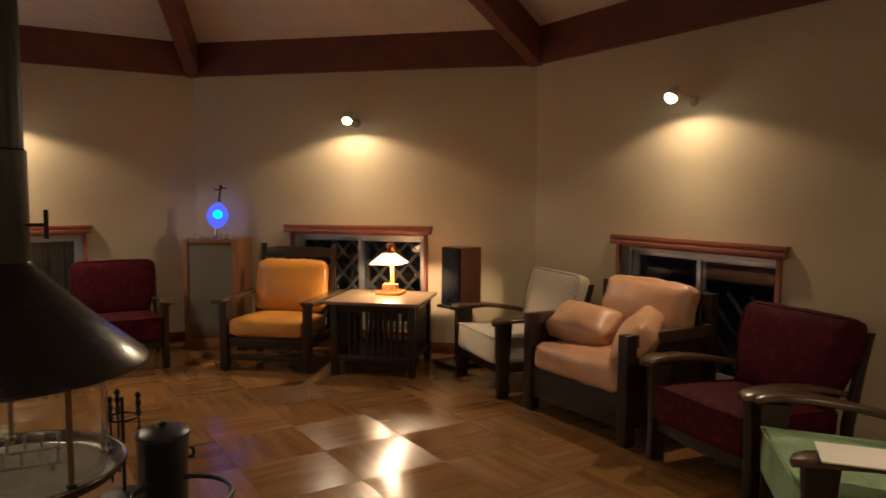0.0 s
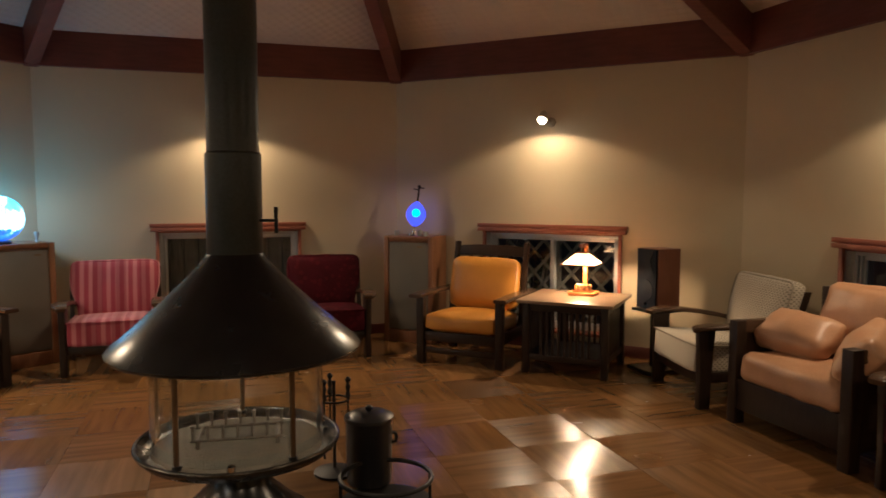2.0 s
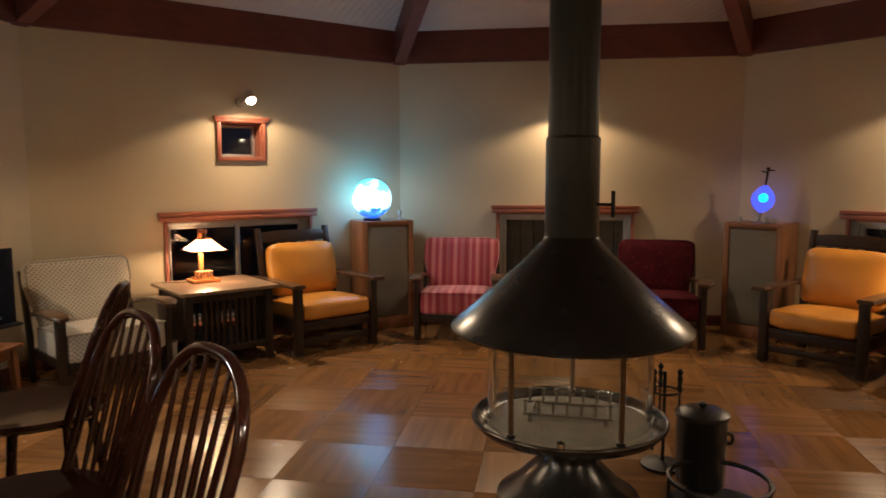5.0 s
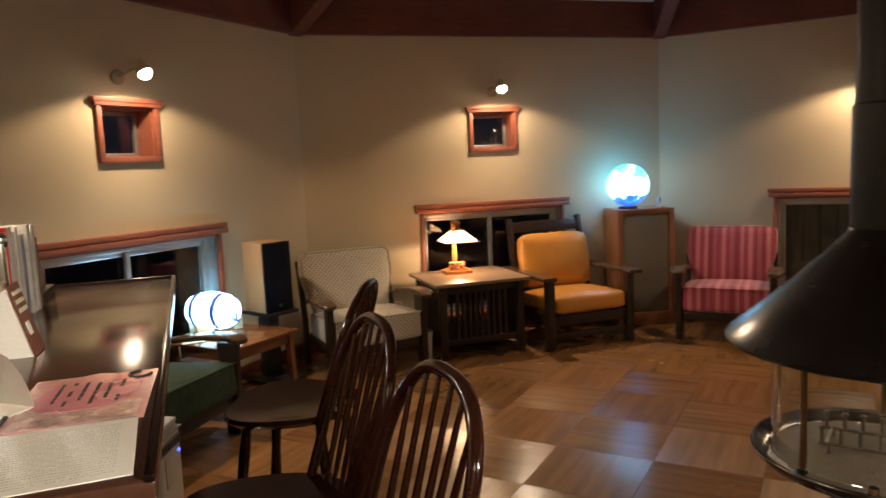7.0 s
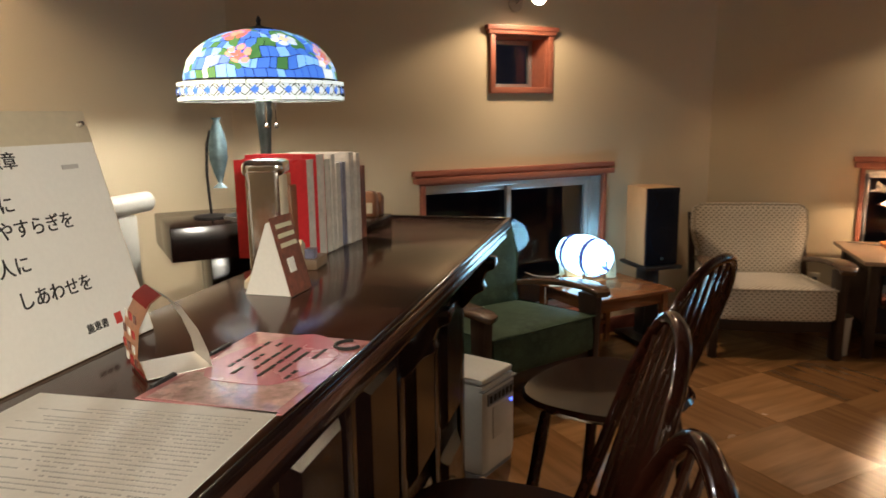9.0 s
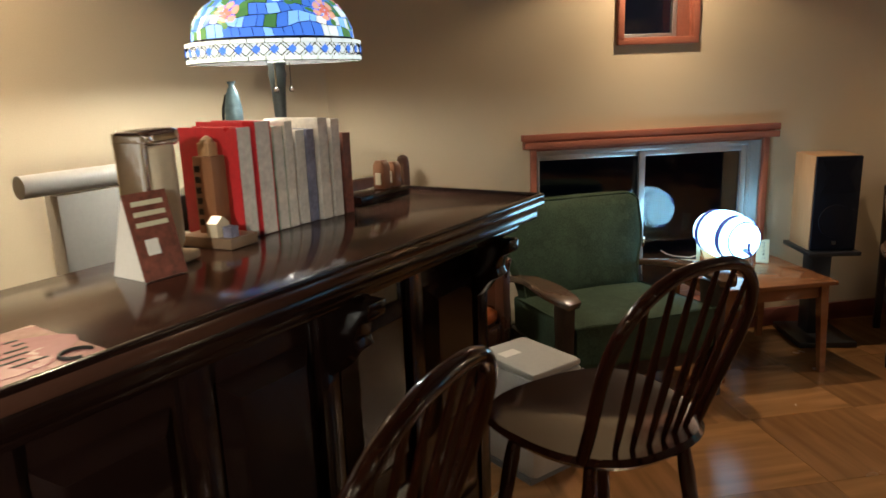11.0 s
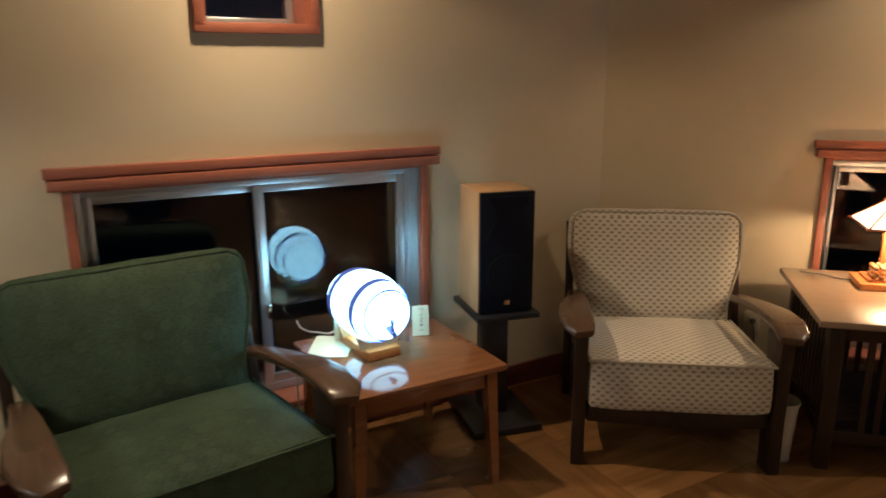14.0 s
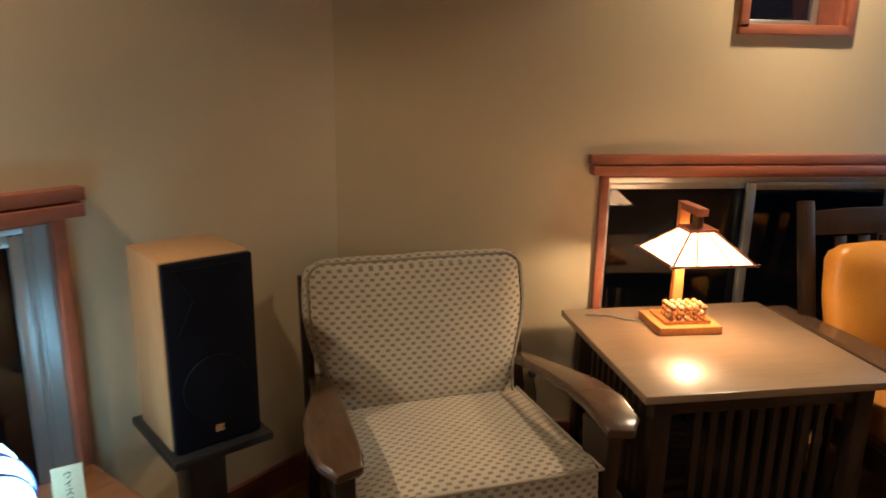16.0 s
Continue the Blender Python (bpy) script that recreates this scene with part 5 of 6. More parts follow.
def tent_card(m):
    """A printed strip bent into an open arch."""
    t = thing("tent_card", m, "orange printed card bent into a standing arch on the counter", "table card")
    w = 0.085
    arc = [(-0.035, 0.0), (-0.045, 0.035), (-0.04, 0.075), (-0.022, 0.108), (-0.006, 0.118)]
    part("printed_face", ribbon(arc, w), PEACH_PRINT, t, "peach printed face with small pictures")
    part("red_band", ribbon([(x - 0.0018, z + 0.0012) for x, z in ((-0.0265, 0.101), (-0.022, 0.108), (-0.006, 0.118))], w), RED_INK, t, "red title band")
    part("red_foot_band", ribbon([(-0.0375, 0.001), (-0.0395, 0.010)], w), RED_INK, t)
    back = [(-0.006, 0.118), (0.018, 0.098), (0.04, 0.06), (0.052, 0.025), (0.056, 0.0)]
    part("back_face", ribbon(back, w), PAPER, t, "plain white back")
    part("foot_flap", a_box((0.01, 0, 0.001), (0.09, w, 0.0012)), PAPER, t)
    for i in range(4):
        for j in range(3):
            z = 0.022 + 0.021 * i
            x = -0.045 + (abs(z - 0.045) ** 1.6) * 0.9
            spot = a_box((x - 0.0012, -0.026 + 0.026 * j, z), (0.0012, 0.013, 0.011))
            part("print_spot", spot, (BROWN_PRINT, PAPER, RED_INK)[(i + 2 * j) % 3], t, smooth=False)
    return t


def ribbon(points, width):
    bm = bmesh.new()
    a = [bm.verts.new((x, -width / 2, z)) for x, z in points]
    b = [bm.verts.new((x, width / 2, z)) for x, z in points]
    for i in range(len(points) - 1):
        bm.faces.new((a[i], b[i], b[i + 1], a[i + 1]))
    bmesh.ops.solidify(bm, geom=bm.faces[:], thickness=0.0012)
    return bm


tent_card(pose(-1.636, -0.322, TOP + 0.0016, 0, 0, 143))


def menu_stand(m):
    """A wedge of folded white card with the printed menu on its sloping face."""
    t = thing("menu_stand", m, "white folded card stand with a dark printed menu card", "table card")
    part("support", prism([(-0.055, 0), (0.05, 0), (0.012, 0.15), (0.0, 0.15)], 0.082), PAPER, t, "white folded card support", smooth=False)
    tilt = pose(0.05, 0, 0, 0, -14.5, 0)
    part("card", a_box((0.003, 0, 0.083), (0.003, 0.092, 0.165), tilt), BROWN_PRINT, t, "brown printed menu card", smooth=False)
    part("print_panel", a_box((0.0055, -0.012, 0.062), (0.002, 0.026, 0.03), tilt), PAPER, t, smooth=False)
    for i in range(3):
        part("title_bar", a_box((0.0055, 0, 0.145 - i * 0.02), (0.002, 0.066, 0.009), tilt), NOTE, t, smooth=False)
    return t


menu_stand(pose(-2.10, -0.40, TOP, 0, 0, 92))


def napkin_holder(m):
    t = thing("napkin_dispenser", m, "cream and chrome upright napkin dispenser on the counter", "napkin dispenser")
    part("base", pillow((0.13, 0.10, 0.022), 0.008, 0, pose(0, 0, 0.011)), CREAM, t)
    part("body", pillow((0.10, 0.08, 0.24), 0.03, 0.0, pose(0, 0, 0.138)), CREAM, t)
    part("front_plate", pillow((0.012, 0.07, 0.22), 0.005, 0.0, pose(0.05, 0, 0.14)), CHROME, t, "mirror-bright chrome front")
    part("cap", pillow((0.108, 0.088, 0.035), 0.014, 0, pose(0, 0, 0.255)), CHROME, t)
    return t


napkin_holder(pose(-2.16, -0.45, TOP, 0, 0, 20))


def book(m, size, material, label, spine=None):
    t = thing("book", m, label, "book", "books standing on the counter")
    d, w, h = size
    part("pages", a_box((0, 0.002, h / 2), (d - 0.006, w - 0.008, h - 0.006)), PAPER, t)
    for s in (-1, 1):
        part("cover", a_box((s * (d / 2 - 0.0015), 0, h / 2), (0.003, w, h)), material, t)
    part("spine", a_box((0, -w / 2 + 0.0015, h / 2), (d - 0.006, 0.003, h)), spine or material, t)
    return t


WHITE_COVER = mat("white_book_cover", (0.66, 0.62, 0.55), 0.35, var=0.2, scale=20.0, fine=80, bump=0.02)
GREEN_COVER = mat("mottled_book_cover", (0.30, 0.36, 0.26), 0.35, var=0.5, scale=30.0, fine=80, bump=0.02)
BLUE_COVER = mat("blue_grey_book_cover", (0.20, 0.20, 0.28), 0.35, var=0.5, scale=30.0, fine=80, bump=0.02)
row = [(-2.42, 0.045, 0.20, 0.255, RED_COVER, "large red book standing cover out on the counter"), (-2.475, 0.05, 0.20, 0.265, RED_COVER, "thick red-edged book standing on the counter"),
       (-2.525, 0.035, 0.19, 0.25, GREEN_COVER, "mottled green paperback standing on the counter"), (-2.56, 0.025, 0.19, 0.26, WHITE_COVER, "tall white paperback standing on the counter"),
       (-2.60, 0.03, 0.18, 0.235, WHITE_COVER, "white paperback standing on the counter"), (-2.635, 0.025, 0.18, 0.235, BLUE_COVER, "blue-grey paperback standing on the counter"),
       (-2.675, 0.035, 0.19, 0.26, WHITE_COVER, "white book with pale edges on the counter"), (-2.72, 0.03, 0.19, 0.255, WHITE_COVER, "pale magazine standing on the counter"), (-2.765, 0.03, 0.18, 0.215, BROWN_PRINT, "dark brown book standing on the counter")]
for x, d, w, h, material, label in row:
    # the spine side faces the stools
    book(pose(x, -0.585 + (x + 2.42) * -0.01, TOP, 0, 0, 183), (d, w, h), material, label, WHITE_COVER if material in (RED_COVER, GREEN_COVER) else None)


def tower_model(m):
    t = thing("wooden_tower_model", m, "small carved wooden tower model on a plinth", "ornament")
    part("plinth", a_box((0, 0, 0.012), (0.09, 0.15, 0.024)), OAK_TOP, t, bevel=0.002)
    part("tower", a_box((-0.015, -0.02, 0.11), (0.045, 0.055, 0.175)), WALNUT, t, bevel=0.002)
    part("belfry", a_box((-0.015, -0.02, 0.212), (0.028, 0.034, 0.03)), LIGHT_WOOD, t, bevel=0.002)
    part("dome", lathe([(0.016, 0), (0.014, 0.008), (0.003, 0.016)], 14), LIGHT_WOOD, t).location = (-0.015, -0.02, 0.226)
    for i in range(6):
        part("window_slit", a_box((0.009, -0.035, 0.05 + 0.024 * i), (0.003, 0.012, 0.014)), OAK, t)
    part("cottage", prism([(-0.02, 0), (0.02, 0), (0.02, 0.03), (0, 0.045), (-0.02, 0.03)], 0.03), CREAM, t).location = (0.02, 0.02, 0.024)
    part("shed", a_box((0.02, 0.055, 0.036), (0.024, 0.024, 0.024)), BLUE_COVER, t)
    return t


tower_model(pose(-2.34, -0.50, TOP, 0, 0, 10))


def letter_rack(m):
    t = thing("bookend_rack", m, "small dark wooden rack with little framed house ornaments", "ornament")
    part("base", a_box((0, 0, 0.015), (0.24, 0.09, 0.03)), BAR_WOOD, t, bevel=0.003)
    for i, h in enumerate((0.085, 0.075)):
        part("little_house", prism([(-0.022, 0), (0.022, 0), (0.022, h - 0.015), (0.012, h), (-0.012, h), (-0.022, h - 0.015)], 0.03), WALNUT, t, bevel=0.003).matrix_basis = pose(-0.04 - i * 0.055, 0, 0.03, 0, 0, 90)
        part("house_front", a_box((-0.022 - i * 0.055, 0, 0.06), (0.003, 0.02, 0.035)), CREAM, t)
    return t


letter_rack(pose(-2.95, -0.56, TOP, 0, 0, 3))


COVERED_SHEET = mat("sheet_under_clear_cover", (0.78, 0.76, 0.70), 0.6, var=0.04, fine=120, bump=0.02, **{"Coat Weight": 1.0, "Coat Roughness": 0.03})


# ---- calligraphy board along the back edge of the counter ----
def calligraphy_board():
    m = pose(-1.535, -0.457, TOP + 0.001, 0, 0, 183.2) @ pose(0, 0, 0, -15, 0, 0)
    t = thing("calligraphy_board", m, "white sheet of black brush calligraphy under a clear board", "poster board")
    part("backing", a_box((0.005, 0.004, 0.194), (0.52, 0.006, 0.388)), CREAM, t, bevel=0.002)
    part("sheet", a_box((0.005, -0.0005, 0.168), (0.508, 0.002, 0.332)), COVERED_SHEET, t, "white sheet under a clear glossy cover")
    part("pin", lathe([(0.002, 0), (0.006, 0.003), (0.004, 0.012)], 12), CHROME, t).matrix_basis = pose(0.24, 0.0, 0.364, 90, 0, 0)

    def line(text, x_right, z, size):
        ob = words(text, size, t, pose(0, -0.0022, 0, 90, 0, 0), INK, weight=size * 0.009)
        width = max(v.co.x for v in ob.data.vertices) - min(v.co.x for v in ob.data.vertices)
        ob.matrix_basis = pose(x_right - width / 2, -0.0022, z, 90, 0, 0)

    line("憲章", 0.092, 0.303, 0.027)
    line("に", 0.060, 0.240, 0.028)
    line("やすらぎを", 0.161, 0.203, 0.029)
    line("人に", 0.055, 0.152, 0.029)
    line("しあわせを", 0.154, 0.102, 0.029)
    line("施恵書", 0.164, 0.036, 0.016)
    part("seal", a_box((0.188, -0.0022, 0.042), (0.015, 0.001, 0.018)), RED_INK, t)
    part("small_note", a_box((0.192, -0.0022, 0.296), (0.035, 0.001, 0.007)), GREY_INK, t)
    return t


calligraphy_board()


# ---- back shelf with the stained glass lamp ----
def back_shelf():
    t = thing("back_cabinet", face(-2.918, -1.025, 45), "dark wooden cabinet top behind the bar", "cabinet")
    part("top", a_box((0, 0, 1.113), (0.50, 0.40, 0.11)), BAR_WOOD, t, bevel=0.005)
    part("column", a_box((0.04, 0.06, 0.53), (0.30, 0.20, 1.06)), BAR_WOOD, t, bevel=0.005)
    return t


back_shelf()


GLASS_TONES = {"blue": glow("blue_leaded_glass", (0.10, 0.24, 0.80), 0.9), "sky": glow("sky_leaded_glass", (0.30, 0.55, 0.95), 1.1),
               "white": glow("opal_leaded_glass", (0.92, 0.93, 0.80), 1.0), "green": glow("green_leaded_glass", (0.12, 0.30, 0.08), 0.7),
               "pink": glow("pink_leaded_glass", (0.90, 0.42, 0.28), 1.0),
               "rose": glow("rose_leaded_glass", (0.78, 0.22, 0.15), 0.9), "cream": glow("cream_leaded_glass", (0.95, 0.72, 0.36), 1.0)}


def stained_lamp(m):
    t = thing("stained_glass_lamp", m, "lit leaded glass table lamp with roses and a braided border", "table lamp")
    part("foot", lathe([(0.10, 0), (0.10, 0.012), (0.07, 0.03), (0.02, 0.045)], 28), FISH_PAINT, t)
    part("stem", lathe([(0.018, 0.04), (0.022, 0.1), (0.017, 0.18), (0.024, 0.30), (0.03, 0.34), (0.026, 0.36), (0.03, 0.375), (0.022, 0.39)], 20), PIPE_PAINT, t)
    shade = part("shade_shell", lathe([(0.276, 0.374), (0.272, 0.43), (0.252, 0.44), (0.236, 0.471), (0.20, 0.515), (0.15, 0.552), (0.09, 0.575), (0.045, 0.582), (0.044, 0.580), (0.088, 0.571), (0.148, 0.548), (0.197, 0.511), (0.232, 0.469), (0.248, 0.438), (0.268, 0.428), (0.273, 0.374)], 48, False), INK, t, "dark leading of the shade")
    rnd = random.Random(21)

    def surf(a, v):
        """Point on the dome: v from 0 at the rim to 1 at the crown."""
        v = v + (0.035 * math.sin(a * 5 + v * 9) + 0.02 * math.sin(a * 11 + v * 5)) * (1 if 0.1 < v < 0.9 else 0)
        q = v * math.pi / 2 * 0.90
        r, z = 0.254 * math.cos(q) ** 0.9 + 0.002, 0.438 + 0.160 * math.sin(q)
        return Vector((r * math.cos(a), r * math.sin(a), z))

    def piece(corners, tone, lift=1.006):
        bm = bmesh.new()
        mid = sum((Vector(c) for c in corners), Vector()) / len(corners)
        vs = [bm.verts.new(mid + (Vector(c) - mid) * 0.93) for c in corners]
        for v in vs:
            v.co.x *= lift
            v.co.y *= lift
            v.co.z += 0.0015
        bm.faces.new(vs)
        part("glass_piece", bm, GLASS_TONES[tone], shade, smooth=False)

    # leaded ground in small uneven panes, bluer towards the crown
    counts = (52, 50, 46, 40, 34, 26, 18)
    cuts = (0.0, 0.13, 0.27, 0.41, 0.55, 0.69, 0.83, 0.97)
    for i, n in enumerate(counts):
        jit = [rnd.uniform(-0.3, 0.3) for _ in range(n)]
        for j in range(n):
            a0, a1 = 2 * math.pi * (j + jit[j] * 0.8) / n, 2 * math.pi * (j + 1 + jit[(j + 1) % n] * 0.8) / n
            sk = 0.45 * (i % 2 - 0.5) * 2 * math.pi / n
            tone = rnd.choice(("blue", "blue", "sky", "blue", "green") if i > 2 else ("white", "sky", "blue", "blue", "sky", "green"))
            piece([surf(a0, cuts[i]), surf(a1, cuts[i]), surf(a1 + sk, cuts[i + 1]), surf(a0 + sk, cuts[i + 1])], tone)

    def petal(a, v, turn, near, far, wide, tone, lift):
        """A pointed oval pane on the dome, laid out from the flower's heart at angle a and height v."""
        corners = []
        for along, across in ((0.0, 0.0), (0.3, 0.8), (0.7, 1.0), (1.0, 0.35), (1.0, -0.35), (0.7, -1.0), (0.3, -0.8)):
            d, w = near + (far - near) * along, wide * across
            x, y = d * math.cos(turn) - w * math.sin(turn), d * math.sin(turn) + w * math.cos(turn)
            corners.append(surf(a + x / max(math.cos(v * 1.4), 0.25), v + y * 0.95))
        piece(corners, tone, lift)

    for a, v, tone in ((0.25, 0.34, "pink"), (0.95, 0.58, "white"), (1.55, 0.36, "pink"), (2.3, 0.52, "rose"), (3.0, 0.34, "pink"), (3.7, 0.56, "white"), (4.4, 0.36, "pink"), (5.1, 0.54, "rose"), (5.7, 0.34, "white"), (0.05, 0.72, "rose"), (2.9, 0.74, "pink")):
        for q in range(4):
            petal(a, v, rnd.uniform(0, 0.5) + q * math.pi / 2, 0.13, 0.26, 0.05, "green", 1.012)
        for q in range(6):
            petal(a, v, q * math.pi / 3 + 0.3, 0.06, 0.165, 0.062, tone, 1.019)
        for q in range(4):
            petal(a, v, q * math.pi / 2, 0.0, 0.085, 0.04, "rose" if tone == "pink" else "pink" if tone == "rose" else "cream", 1.026)
    n = 34

    def band(a, z):
        return Vector((0.277 * math.cos(a), 0.277 * math.sin(a), z))

    for j in range(n):
        a, d = 2 * math.pi * j / n, 2 * math.pi / n
        piece([band(a, 0.374), band(a + d, 0.374), band(a + d, 0.386), band(a, 0.386)], "white", 1.004)
        piece([band(a, 0.420), band(a + d, 0.420), band(a + d, 0.431), band(a, 0.431)], "white", 1.004)
        piece([band(a + d * 0.20, 0.403), band(a + d * 0.5, 0.389), band(a + d * 0.80, 0.403), band(a + d * 0.5, 0.417)], "blue", 1.010)
        for z0, z1 in ((0.387, 0.419), (0.419, 0.387)):
            for off in (0.0, 0.26):
                bm = bmesh.new()
                rod(bm, band(a + d * (off - 0.13), z0) * 1.004, band(a + d * (off + 0.62), z1) * 1.004, 0.0019, n=5)
                bm.transform(Matrix.Translation((0, 0, -0.004 * 0.403)))
                part("lead_line", bm, INK, shade)
    part("opal_band", lathe([(0.2775, 0.386), (0.2775, 0.420)], 68, False), GLASS_TONES["white"], shade, "white braided glass band")
    part("crown_cap", lathe([(0.056, 0.586), (0.050, 0.602), (0.02, 0.608), (0.008, 0.612)], 24), IRON, t)
    part("finial", lathe([(0.006, 0.60), (0.012, 0.61), (0.006, 0.618), (0.01, 0.628), (0.002, 0.642)], 14), IRON, t)
    for x in (-0.07, 0.07):
        bulb = part("bulb", lathe([(0.008, 0.485), (0.026, 0.475), (0.033, 0.445), (0.026, 0.415), (0.006, 0.405)][::-1], 18), LAMP_BULB, t, "lit bulb under the shade")
        bulb.location = (x, 0, 0)
        bulb.visible_shadow = False
        part("bulb_socket", a_rod((x, 0, 0.48), (x * 0.5, 0, 0.535), 0.016), BRASS_ROD, bulb).location = (-x, 0, 0)
    for x in (-0.03, 0.035):
        chain = part("pull_chain", a_rod((x, 0.03, 0.30), (x, 0.03, 0.375), 0.0025, n=6), CHROME, t)
        bm = bmesh.new()
        bmesh.ops.create_icosphere(bm, subdivisions=2, radius=0.009)
        part("pull_knob", bm, CHROME, chain).location = (x, 0.03, 0.295)
    point_lamp("stained_lamp_light", m @ Vector((0, 0, 0.42)), 32, (1.0, 0.88, 0.70), 0.04)
    return t


stained_lamp(pose(-2.92, -0.905, 1.168) @ Matrix.Diagonal((0.95, 0.95, 1.01, 1)))


def fish_figure(m):
    t = thing("fish_figure", m, "blue-grey metal fish hung upright on a thin stand", "figurine")
    part("stand_foot", lathe([(0.05, 0), (0.05, 0.006), (0.008, 0.012)], 20), IRON, t)
    part("stand_rod", tube([(0, 0, 0.01), (-0.005, 0, 0.12), (0.0, 0, 0.21), (0.012, 0, 0.25)], 0.004, 8), IRON, t)
    body = lathe([(0.022, 0.085), (0.006, 0.10), (0.016, 0.13), (0.026, 0.17), (0.026, 0.21), (0.018, 0.25), (0.008, 0.275), (0.014, 0.285)], 16)
    bmesh.ops.scale(body, vec=(1, 0.5, 1), verts=body.verts[:])
    part("fish", body, FISH_PAINT, t).location = (0.03, 0, 0.0)
    return t


fish_figure(pose(-2.83, -1.07, 1.168, 0, 0, 120) @ Matrix.Diagonal((1.15, 1.15, 1.15, 1)))
blue_box = tagged(part("blue_carton", a_box((0, 0, 0.03), (0.12, 0.07, 0.06)), mat("pale_blue_card", (0.30, 0.50, 0.60), 0.5, var=0.1), bevel=0.003), "small pale blue carton behind the books", "carton")
blue_box.matrix_world = pose(-3.05, -0.93, 1.168, 0, 0, 20)
t = thing("cable_coil", pose(-2.80, -0.93, 1.168), "loose black cables coiled on the cabinet", "cable")
part("coil", tube([((0.06 + 0.01 * math.sin(3 * a)) * math.cos(a), (0.06 + 0.012 * math.cos(2 * a)) * math.sin(a), 0.006 + 0.012 * (a / 18)) for a in [0.3 * i for i in range(60)]], 0.004, 6), GREY_PLASTIC, t)
part("lead", tube([(-0.05, 0.05, 0.01), (0.02, 0.15, 0.012), (0.08, 0.19, -0.02), (0.10, 0.24, -0.12), (0.16, 0.28, -0.3)], 0.004, 6), GREY_PLASTIC, t)
t = thing("paper_roll_stand", pose(-2.50, -1.21, 0, 0, 0, 2), "rolled white paper on a grey stand behind the bar", "paper roll")
part("stand", a_box((0.02, -0.02, 0.60), (0.30, 0.07, 1.20)), WHITE_PLASTIC, t, bevel=0.004)
part("roll", a_rod((-0.20, 0, 1.235), (0.26, 0, 1.235), 0.032, n=20), WHITE_PLASTIC, t)
part("roll_core", a_rod((-0.206, 0, 1.235), (-0.195, 0, 1.235), 0.014, n=14), WALNUT, t)


# ---- bar stools ----
def windsor_stool(m, label, tall=0.42):
    t = thing("windsor_bar_stool", m, label, "bar stool", "hoop-backed bar stools")
    Z = 0.735
    bm = bmesh.new()
    rings = []
    for r, z in ((0.0, -0.022), (0.7, -0.024), (0.93, -0.014), (1.0, 0.002), (0.96, 0.014), (0.8, 0.010), (0.45, 0.0), (0.0, -0.004)):
        ring = []
        for i in range(40):
            a = 2 * math.pi * i / 40
            k = 1 / (abs(math.cos(a)) ** 2.6 + abs(math.sin(a)) ** 2.6) ** (1 / 2.6)
            x, y = 0.226 * k * math.cos(a), 0.216 * k * math.sin(a)
            taper = 1.0 - 0.14 * (y / 0.205)
            ring.append(bm.verts.new((max(r, 0.001) * x * taper, max(r, 0.001) * y, Z + z)))
        rings.append(ring)
    for a, b in zip(rings, rings[1:]):
        for i in range(40):
            bm.faces.new((a[i], a[(i + 1) % 40], b[(i + 1) % 40], b[i]))
    bmesh.ops.recalc_face_normals(bm, faces=bm.faces[:])
    part("seat", bm, MAHOGANY, t, "polished saddle seat")

    def hoop(a):
        c, s = math.cos(a), math.sin(a)
        w = 0.165 + 0.045 * math.sin(min(a, math.pi - a) * 2 if min(a, math.pi - a) < math.pi / 4 else math.pi / 2)
        h = tall * s ** 0.62 if s > 0 else 0
        return Vector((w * (abs(c) ** 0.75) * (1 if c > 0 else -1), 0.135 + 0.055 * s ** 0.6 + h * 0.22, Z + 0.005 + h))

    part("hoop", tube([hoop(math.pi * i / 44) for i in range(45)], 0.0135, 10), MAHOGANY, t, "bent hoop back")
    for i in range(6):
        u = -0.105 + 0.042 * i
        top = min((hoop(math.pi * q / 180) for q in range(20, 161)), key=lambda p: abs(p.x - u * 1.28))
        foot = Vector((u * 0.95, 0.172 - abs(u) * 0.15, Z + 0.005))
        mid = foot.lerp(top, 0.4)
        part("spindle", tube([foot, foot.lerp(top, 0.2), mid, foot.lerp(top, 0.75), top], (0.0055, 0.0075, 0.0085, 0.0065, 0.005), 8), MAHOGANY, t)
    legs = []
    for sx in (-1, 1):
        for sy in (-1, 1):
            p, q = Vector((sx * 0.13, sy * 0.12, Z - 0.015)), Vector((sx * 0.215, sy * 0.205, 0.0))
            legs.append((p, q))
            part("leg", tube([p.lerp(q, u) for u in (0, 0.15, 0.3, 0.45, 0.6, 0.8, 1)], (0.013, 0.019, 0.017, 0.021, 0.017, 0.018, 0.012), 10), MAHOGANY, t)
    for i, j, u in ((0, 1, 0.62), (2, 3, 0.62), (0, 2, 0.72), (1, 3, 0.55)):
        part("stretcher", a_rod(legs[i][0].lerp(legs[i][1], u), legs[j][0].lerp(legs[j][1], u), 0.011, n=10), MAHOGANY, t)
    return t


STOOL = "dark red polished hoop-back bar stool drawn up to the counter"
windsor_stool(face(-1.446, 0.147, 277), STOOL)
windsor_stool(face(-1.925, 0.12, 277), STOOL)
windsor_stool(face(-2.735, 0.25, 246), "dark red polished hoop-back bar stool turned aside from the counter", 0.40)


